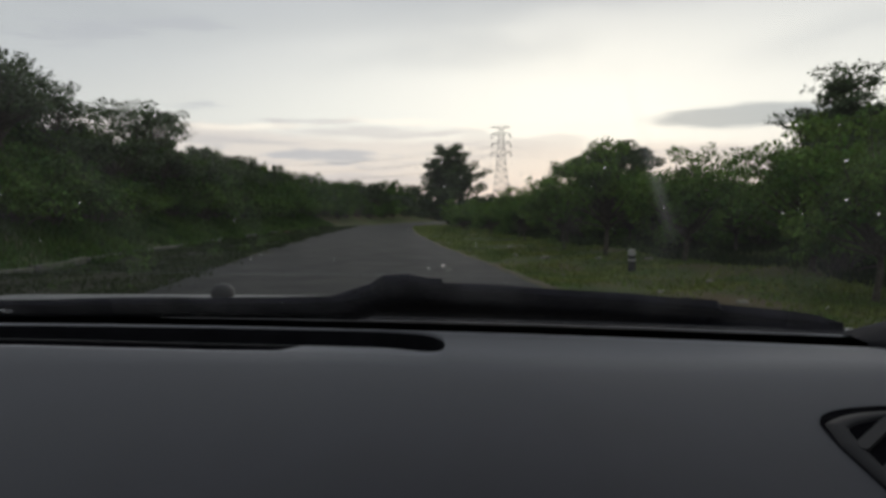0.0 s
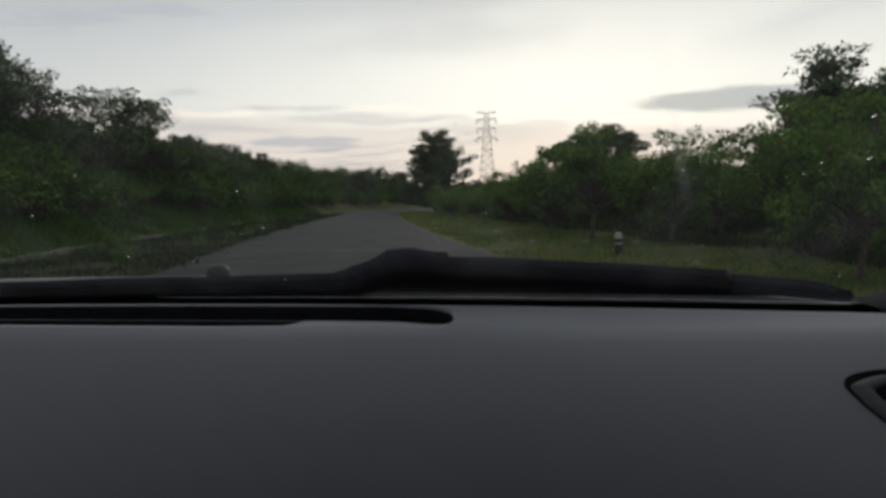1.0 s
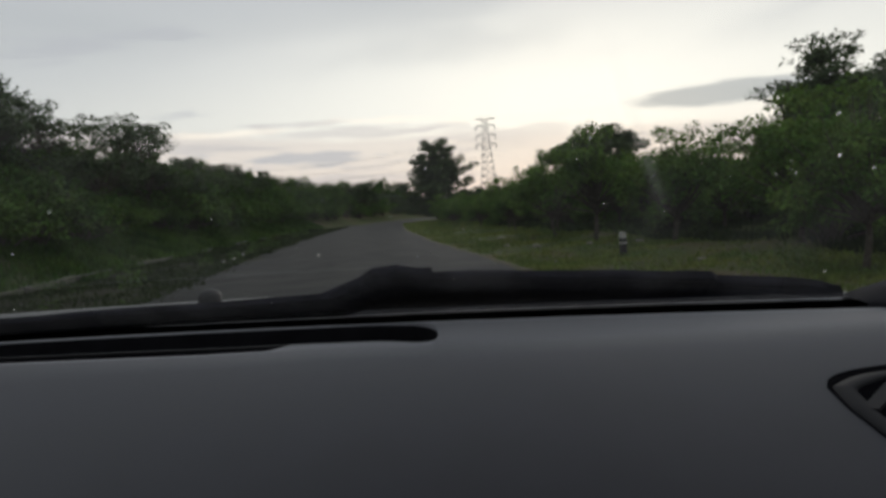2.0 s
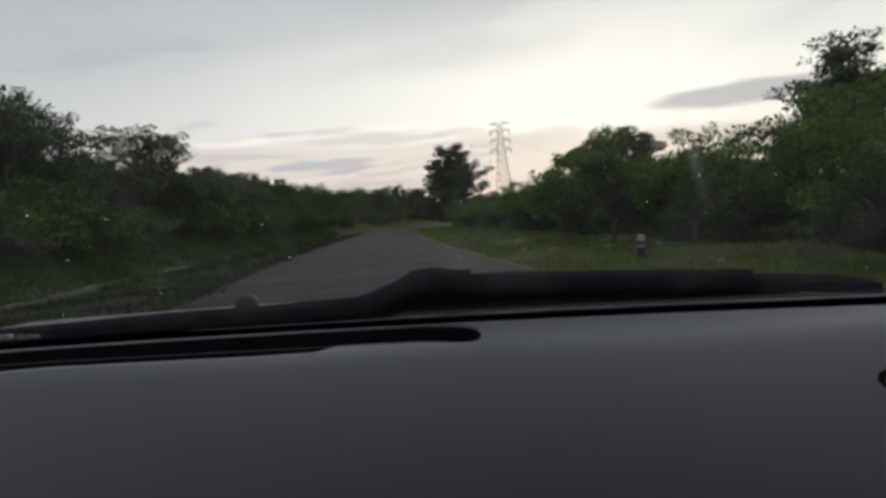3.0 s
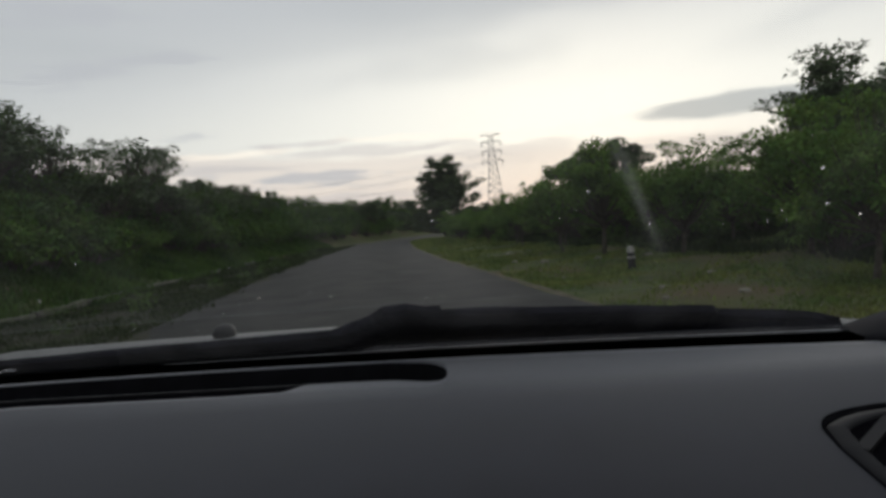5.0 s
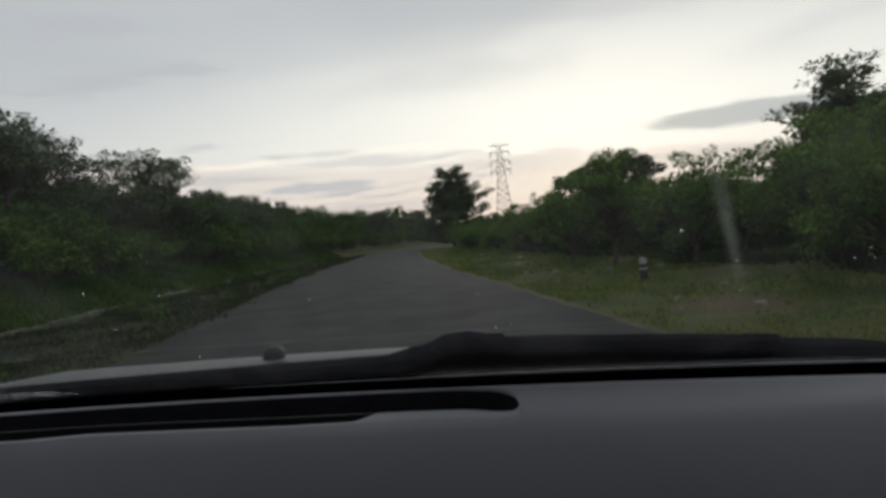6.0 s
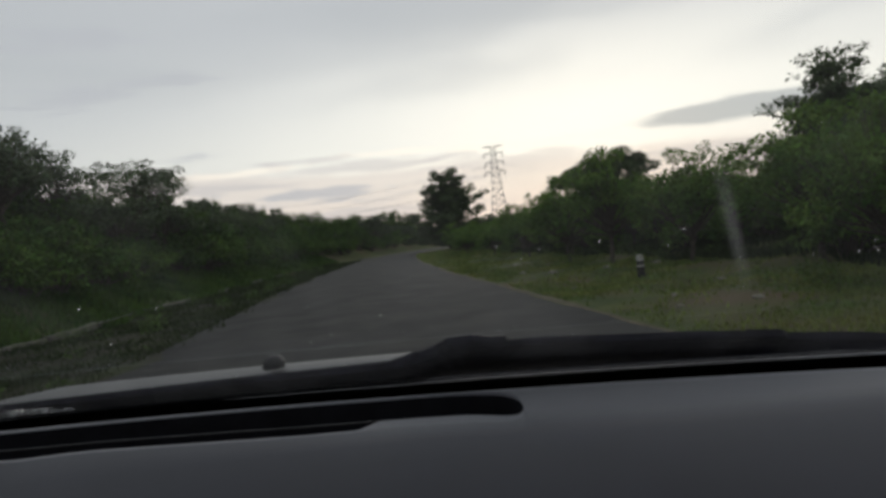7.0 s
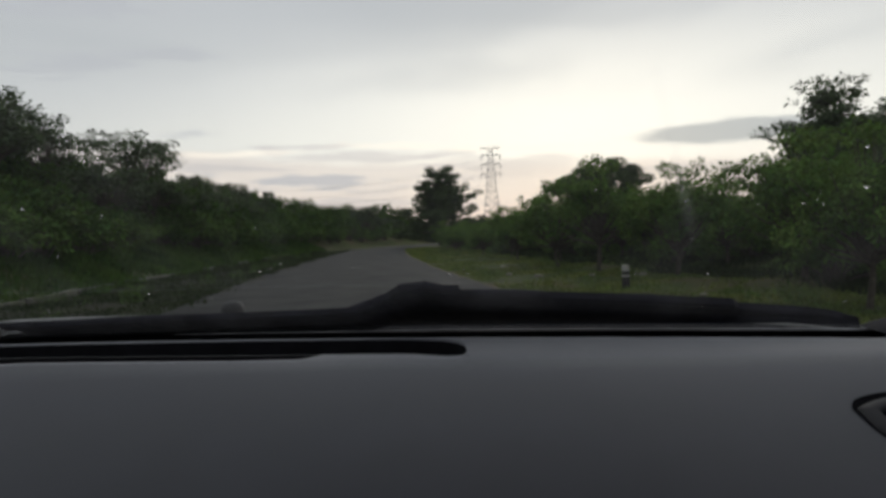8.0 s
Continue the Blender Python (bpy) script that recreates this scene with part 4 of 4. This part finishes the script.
# windscreen, its black band, pillars, roof
gxs = np.linspace(-0.90, 0.55, 25)
screen = part("windscreen", Form().grid([[pane(x, s) for s in np.linspace(0, 0.92, 12)] for x in gxs[::-1]]).mesh("windscreen", M_GLASS, True), car, "clear raked windscreen")
screen.visible_shadow = False
band = lambda x: 0.034
part("black_band", Form().grid([[pane(x, s, -0.002) for s in (-0.05, -0.01, 0.008, 0.016, band(x))] for x in gxs]).mesh("black_band", M_FRIT, True), screen, "black band along the foot of the glass")


# a pale translucent streak that runs slantwise down the glass, thinning out to its edges and ends
def streak_material(most):
    m = bpy.data.materials.new("streak_veil")
    m.use_nodes = True
    n, l = m.node_tree.nodes, m.node_tree.links
    n.remove(n["Principled BSDF"])

    def step(op, a, b=None):
        k = n.new("ShaderNodeMath")
        k.operation, k.use_clamp = op, op != "MULTIPLY" and op != "SUBTRACT"
        for i, v in enumerate((a, b)):
            if isinstance(v, (int, float)):
                k.inputs[i].default_value = v
            elif v is not None:
                l.new(v, k.inputs[i])
        return k.outputs[0]

    co, parts, grain = n.new("ShaderNodeTexCoord"), n.new("ShaderNodeSeparateXYZ"), n.new("ShaderNodeTexNoise")
    drawn = n.new("ShaderNodeMapping")
    drawn.inputs["Scale"].default_value = (9.0, 1.6, 1.0)
    grain.inputs["Scale"].default_value, grain.inputs["Detail"].default_value = 1.0, 3.0
    l.new(co.outputs["UV"], parts.inputs[0])
    l.new(co.outputs["UV"], drawn.inputs[0])
    l.new(drawn.outputs[0], grain.inputs["Vector"])
    bell = lambda v, p: step("POWER", step("SINE", step("MULTIPLY", v, math.pi)), p)
    thick = step("MULTIPLY", step("MULTIPLY", bell(parts.outputs[0], 2.6), bell(parts.outputs[1], 1.1)), grain.outputs[0])
    clear, veil, mix = (n.new(k) for k in ("ShaderNodeBsdfTransparent", "ShaderNodeBsdfTranslucent", "ShaderNodeMixShader"))
    veil.inputs[0].default_value = (0.9, 0.9, 0.88, 1)
    l.new(step("MULTIPLY", thick, most), mix.inputs[0])
    l.new(clear.outputs[0], mix.inputs[1])
    l.new(veil.outputs[0], mix.inputs[2])
    l.new(mix.outputs[0], n["Material Output"].inputs[0])
    return m


rows = []
for v in np.linspace(0.27, 0.53, 14):
    x = 0.141 + 0.405 * (0.492 - v)
    rows.append([pane(x + k, v, -0.0015) for k in np.linspace(-0.0085, 0.0085, 5)])
streak_mesh = Form().grid(rows).mesh("streak", streak_material(0.11))
uv = streak_mesh.uv_layers.new(name="along")
for loop in streak_mesh.loops:
    uv.data[loop.index].uv = (loop.vertex_index % 5 / 4, loop.vertex_index // 5 / 13)
streak = part("streak", streak_mesh, screen, "pale slanting streak on the glass")
streak.visible_shadow = False

# added pale line where the blade's lower edge would catch light
seal = Form().tube([pane(x, band(x) + 0.003, -0.003) for x in np.linspace(-0.36, 0.50, 30)], list(np.linspace(0.0004, 0.0022, 14)) + [0.0022] * 16, 6)
part("seal", seal.mesh("seal", M_GLINT, True), screen, "thin pale line standing in for the wiper blade's highlight")


def pillar(x, side):
    a, b = pane(x, -0.02), pane(x - side * 0.10, 0.95)
    rows = []
    for t in np.linspace(0, 1, 9):
        p = a.lerp(b, t)
        rows.append([p + Vector((side * dx, dy, dz)) for dx, dy, dz in ((0.0, 0.02, 0.012), (-0.005, -0.01, -0.004), (0.02, -0.045, -0.03), (0.10, -0.06, -0.04), (0.13, 0.0, 0.0), (0.10, 0.03, 0.02), (0.0, 0.02, 0.012))])
    return Form().grid(rows).mesh("pillar", M_PILLAR, True)


foot_rows = []
for k, t in enumerate(np.linspace(0, 1, 12)):
    x = 0.502 + 0.17 * t
    low = (x, far(x) - 0.004 - 0.11 * t ** 0.7, 1.1035)
    top = (x + 0.004, far(0.502) + 0.02 - 0.05 * t, 1.104 + 0.052 * t ** 0.9)
    mid = tuple(0.5 * (p + q) + o for p, q, o in zip(low, top, (0, -0.008 * t, 0.008 * t)))
    foot_rows.append([(low[0], low[1] + 0.002, 1.085), low, mid, top, (top[0] + 0.02, top[1] + 0.06, top[2] - 0.004)])
part("pillar_foot", Form().grid(foot_rows).mesh("pillar_foot", M_PILLAR, True), car, "dark trim at the foot of the pillar")
part("pillar", pillar(0.535, 1), car, "dark grey windscreen pillar trim")
part("pillar", pillar(-0.885, -1), car, "dark grey windscreen pillar trim")
roof_front = [pane(x, 0.75, -0.01) for x in np.linspace(-0.93, 0.56, 9)]
roof = Form().slab([[tuple(p) for p in roof_front]] + [[(p.x, y, z) for p in roof_front] for y, z in ((-0.3, 1.545), (-1.2, 1.55), (-2.2, 1.50))], (0, 0, 0.03))
headlining = part("roof", roof.mesh("roof", M_LINER, True), car)
skin_rows = [[(p.x, p.y - 0.02, p.z + 0.034) for p in roof_front]] + [[(p.x, y, z + 0.034) for p in roof_front] for y, z in ((-0.3, 1.545), (-1.2, 1.55), (-2.2, 1.50))]
part("roof_skin", Form().slab(skin_rows, (0, 0, 0.01)).mesh("roof_skin", M_PAINT, True), headlining, "grey painted roof")
# see-through pane whose level sets how much side light comes in
def tinted(level):
    m = bpy.data.materials.new("side_light_glass")
    m.use_nodes = True
    n = m.node_tree.nodes
    n.remove(n["Principled BSDF"])
    t = n.new("ShaderNodeBsdfTransparent")
    t.inputs[0].default_value = (level, level, level, 1)
    m.node_tree.links.new(t.outputs[0], n["Material Output"].inputs[0])
    return m


# unseen windows, clear right and dark left to shape the dashboard's light
for x, d in ((0.68, 0.04), (-1.1, -0.04)):
    f = Form().grid([[(x, y, 1.04), (x - d * 1.4, y, 1.54)] for y in (-2.3, -1.0, 0.2)]).add([(x, 0.2, 1.04), (x, 0.72, 1.05), (x - d * 1.4, 0.2, 1.54)], [(0, 1, 2)])
    part("side_window", f.mesh("side_window", tinted(0.75 if x > 0 else 0.1)), car, "unseen side window, its tint set for the light on the dashboard")
    f = Form().slab([[(x, y, 0.28), (x, y, 0.7), (x, y, 1.05)] for y in (-2.4, -1.2, 0.0, 0.80)], (d, 0, 0))
    part("door_panel", f.mesh("door_panel", M_PAINT), car)
    f = Form().beam((x, -1.05, 1.04), (x - d * 2, -1.0, 1.54), 0.07)
    part("door_post", f.mesh("door_post", M_TRIM), car)
for x, d in ((0.745, -0.03), (-1.145, 0.03)):
    # wing with its wheel arch
    rows = []
    nose = 1.90 if x > 0 else 2.02
    for y in np.linspace(0.80, nose, 16):
        arch = 0.62 * math.sqrt(max(1 - ((y - 1.35) / 0.40) ** 2, 0))
        top = float(np.interp(y, (0.80, nose - 0.80, nose - 0.65, nose - 0.41, nose - 0.13, nose), (1.0, 1.03, 1.0, 0.92, 0.76, 0.58)))
        low = min(max(0.28, 0.04 + arch), top - 0.04)
        rows.append([(x, y, low), (x, y, 0.5 * (low + top)), (x - math.copysign(0.02, x), y, top)])
    part("wing", Form().slab(rows, (d, 0, 0)).mesh("wing", M_PAINT, True), car)
f = Form().slab([[(x, -2.4, 0.28), (x, -2.42, 1.05), (x, -2.2, 1.52)] for x in (-1.12, -0.25, 0.70)], (0, -0.04, 0))
part("tailgate", f.mesh("tailgate", M_LINER), car)
f = Form().slab([[(-1.12, y, 0.26), (0.70, y, 0.26)] for y in (-2.4, -1.0, 0.5, 1.6)], (0, 0, -0.03))
part("floor_pan", f.mesh("floor_pan", M_BLACK), car)
bulk = Form().slab([[(x, 0.66, 0.26), (x, 0.66, 0.8)] for x in (-1.12, -0.25, 0.70)], (0, 0.03, 0))
part("bulkhead", bulk.mesh("bulkhead", M_BLACK), car)

# bonnet: a thin crest behind the glass, then falling away
def crest(x):
    """Height and distance of the bonnet's near edge."""
    return float(np.interp(x, (-0.7, 0.2), (1.108, 1.1135))), float(np.interp(x, (-0.7, 0.2), (0.128, 0.162)))


hood = []
for x in np.linspace(-1.02, 0.66, 38):
    side = 0.08 * max(x, 0) ** 2 + 0.1 * max(-0.75 - x, 0)
    e = foot(x)
    near, lip = crest(x)
    ahead = lambda dy: e + dy if dy < 0.30 else (e + dy) * (0.95 - dy) / 0.61 + (1.62 - 0.06 * x - 0.20 * ((x + 0.2) / 0.85) ** 2 + dy - 0.60) * (dy - 0.34) / 0.61
    hood.append([tuple(front(x, ahead(dy), z - side)) for dy, z in ((lip, near - 0.004), (lip + 0.001, near), (lip + 0.006, near + 0.0015), (0.185, 1.1172), (0.21, 1.117), (0.34, 1.095), (0.55, 1.03), (0.80, 0.90), (0.92, 0.72), (0.95, 0.4))])
bonnet = part("bonnet", Form().grid(hood).mesh("bonnet", M_PAINT, True), car, "wet grey bonnet edge")
cowl = Form().grid([[front(x, foot(x) + 0.004, 1.092), front(x, foot(x) + 0.03, 1.086), front(x, foot(x) + 0.085, 1.090 - 0.08 * max(x, 0) ** 2), front(x, foot(x) + crest(x)[1] - 0.001, crest(x)[0] - 0.001 - 0.08 * max(x, 0) ** 2)] for x in np.linspace(-1.02, 0.64, 32)])
part("cowl", cowl.mesh("cowl", M_COWL, True), car, "black plastic cowl below the windscreen")
nozzle = Form()
for k, (rr, z) in enumerate(((0.019, 0), (0.019, 0.010), (0.014, 0.018), (0.006, 0.0215))):
    nozzle.v += [tuple(front(-0.332 + rr * math.cos(a), 1.099 + 1.2 * rr * math.sin(a), 1.121 + z)) for a in np.linspace(0, 2 * math.pi, 13)[:-1]]
nozzle.f += [(i * 12 + j, i * 12 + (j + 1) % 12, (i + 1) * 12 + (j + 1) % 12, (i + 1) * 12 + j) for i in range(3) for j in range(12)] + [tuple(36 + j for j in range(12))]
part("washer_nozzle", nozzle.mesh("washer_nozzle", M_BLACK, True), bonnet, "small black washer nozzle")

# the wiper at rest: blade, spine, clip and arm
rest = lambda x: float(np.interp(x, (-0.75, -0.30, -0.14, -0.10, -0.062, -0.035, -0.012, 0.012, 0.12, 0.24, 0.338, 0.346, 0.42, 0.455, 0.478), (0.038, 0.058, 0.066, 0.070, 0.098, 0.136, 0.136, 0.123, 0.112, 0.097, 0.079, 0.069, 0.054, 0.040, 0.024)))
# the blade's depth takes in the shadow below it
under = lambda x: float(np.interp(x, (-0.75, -0.30, -0.12, -0.06, 0.40, 0.478), (-0.030, -0.026, -0.004, 0.042, 0.042, 0.022)))
wx = np.unique(np.concatenate([np.linspace(-0.70, 0.478, 46), np.linspace(-0.11, -0.03, 9), [0.338, 0.346]]))
rib = Form().slab([[pane(x, under(x), 0.003), pane(x, max(rest(x) - 0.028, under(x) + 0.004), 0.009), pane(x, rest(x) - 0.006, 0.013)] for x in wx], (0, 0.004, 0.008))
blade = part("wiper_blade", rib.mesh("wiper_blade", M_RUBBER), car, "black rubber wiper blade at rest")
spine = Form()
for a, b, up in ((-0.68, -0.12, 0.004), (-0.03, 0.20, 0.004), (0.14, 0.335, 0.003), (0.348, 0.455, 0.001)):
    q = np.linspace(a, b, 18)
    bow = lambda x: math.sin(math.pi * (x - a) / (b - a))
    spine.tube([pane(x, rest(x) - 0.012 + up * 0.4 * bow(x), 0.014 + up * bow(x)) for x in q], [0.003 + 0.004 * bow(x) for x in q], 8)
part("spine", spine.mesh("spine", M_RUBBER, True), blade)
clip = Form().slab([[pane(x, rest(x) + o, 0.014 + u) for o, u in ((-0.030, 0.000), (-0.010, 0.007), (0.000, 0.002))] for x in (-0.078, -0.06, -0.04, -0.01, 0.012, 0.03)], (0, 0.004, 0.008))
part("clip", clip.mesh("clip", M_RUBBER), blade)
ends = Form().slab([[pane(x, rest(x) - 0.030, 0.012), pane(x, rest(x) - 0.006, 0.016)] for x in (0.30, 0.305, 0.33, 0.337)], (0, 0.003, 0.006))
part("holder", ends.mesh("holder", M_RUBBER), blade)
arm = Form().tube([pane(-0.03, rest(0) - 0.028, 0.026), pane(-0.12, 0.022, 0.028), pane(-0.35, -0.004, 0.030), pane(-0.80, -0.03, 0.03)], [0.009, 0.010, 0.012, 0.016], 8)
part("wiper_arm", arm.mesh("wiper_arm", M_RUBBER, True), blade)

for x in (-1.0, 0.52):
    for y in (-1.75, 1.35):
        s = 0.10 if x > 0 else -0.10
        f = Form().tube([(x - s, y, 0.31), (x - s, y, 0.31), (x + s, y, 0.31)], [0.26, 0.31, 0.31], 24)
        wheel = part("wheel", f.mesh("wheel", M_BLACK), car)

# rain on the glass
drops = Form()
for i in range(88):
    x, s = r.uniform(-0.75, 0.50), 0.09 + 0.32 * r.random() ** 1.1 if i < 80 else r.uniform(0.4, 0.75)
    rad = 0.0006 + 0.0009 * r.random() ** 2.5 if i < 80 else 0.0007
    c = pane(x, s, 0.0006)
    nrm, up = Vector((0, 0.465, 0.885)), Vector((0, -0.885, 0.465))
    rt = Vector((1, 0, 0))
    long = r.uniform(1.1, 2.2)
    k = len(drops.v)
    for lv, hh in ((1.0, 0.0), (0.85, 0.35), (0.5, 0.6)):
        drops.v += [tuple(c + rt * rad * lv * math.cos(a) + up * rad * long * lv * math.sin(a) + nrm * rad * hh) for a in np.linspace(0, 6.2832, 9)[:-1]]
    drops.v.append(tuple(c + nrm * rad * 0.7))
    drops.f += [(k + q * 8 + j, k + q * 8 + (j + 1) % 8, k + (q + 1) * 8 + (j + 1) % 8, k + (q + 1) * 8 + j) for q in range(2) for j in range(8)]
    drops.f += [(k + 16 + j, k + 16 + (j + 1) % 8, k + 24) for j in range(8)] + [tuple(k + j for j in reversed(range(8)))]
for i in range(260):
    # beads standing on the bonnet behind its crest
    x = r.uniform(-0.95, 0.60)
    near, lip = crest(x)
    c = front(x, foot(x) + lip + 0.004 + 0.06 * r.random() ** 1.5, near + 0.0022 - 0.08 * max(x, 0) ** 2)
    rad = r.uniform(0.0012, 0.0032)
    k = len(drops.v)
    for lv, hh in ((1.0, -0.3), (0.9, 0.3), (0.5, 0.65)):
        drops.v += [tuple(c + Vector((rad * lv * math.cos(a), rad * lv * math.sin(a), rad * hh))) for a in np.linspace(0, 6.2832, 9)[:-1]]
    drops.f += [(k + q * 8 + j, k + q * 8 + (j + 1) % 8, k + (q + 1) * 8 + (j + 1) % 8, k + (q + 1) * 8 + j) for q in range(2) for j in range(8)]
    drops.f += [tuple(k + 16 + j for j in range(8))]
for i in range(420):
    # the corner that the wiper does not reach
    u = r.random() ** 0.7
    x = -0.92 + 0.34 * u
    c = pane(x, 0.040 + (0.115 - 0.10 * u) * r.random(), 0.0004)
    rad = r.uniform(0.0005, 0.0013)
    k = len(drops.v)
    for lv, hh in ((1.0, 0.0), (0.8, 0.5)):
        drops.v += [tuple(c + Vector((1, 0, 0)) * rad * lv * math.cos(a) + Vector((0, -0.885, 0.465)) * rad * 1.5 * lv * math.sin(a) + Vector((0, 0.465, 0.885)) * rad * hh) for a in np.linspace(0, 6.2832, 7)[:-1]]
    drops.f += [(k + j, k + (j + 1) % 6, k + 6 + (j + 1) % 6, k + 6 + j) for j in range(6)] + [tuple(k + 6 + j for j in range(6))]
tagged(new("raindrops", drops.mesh("raindrops", M_WATER, True)), "raindrops scattered on the windscreen and the bonnet edge", "raindrops", kind="stuff")
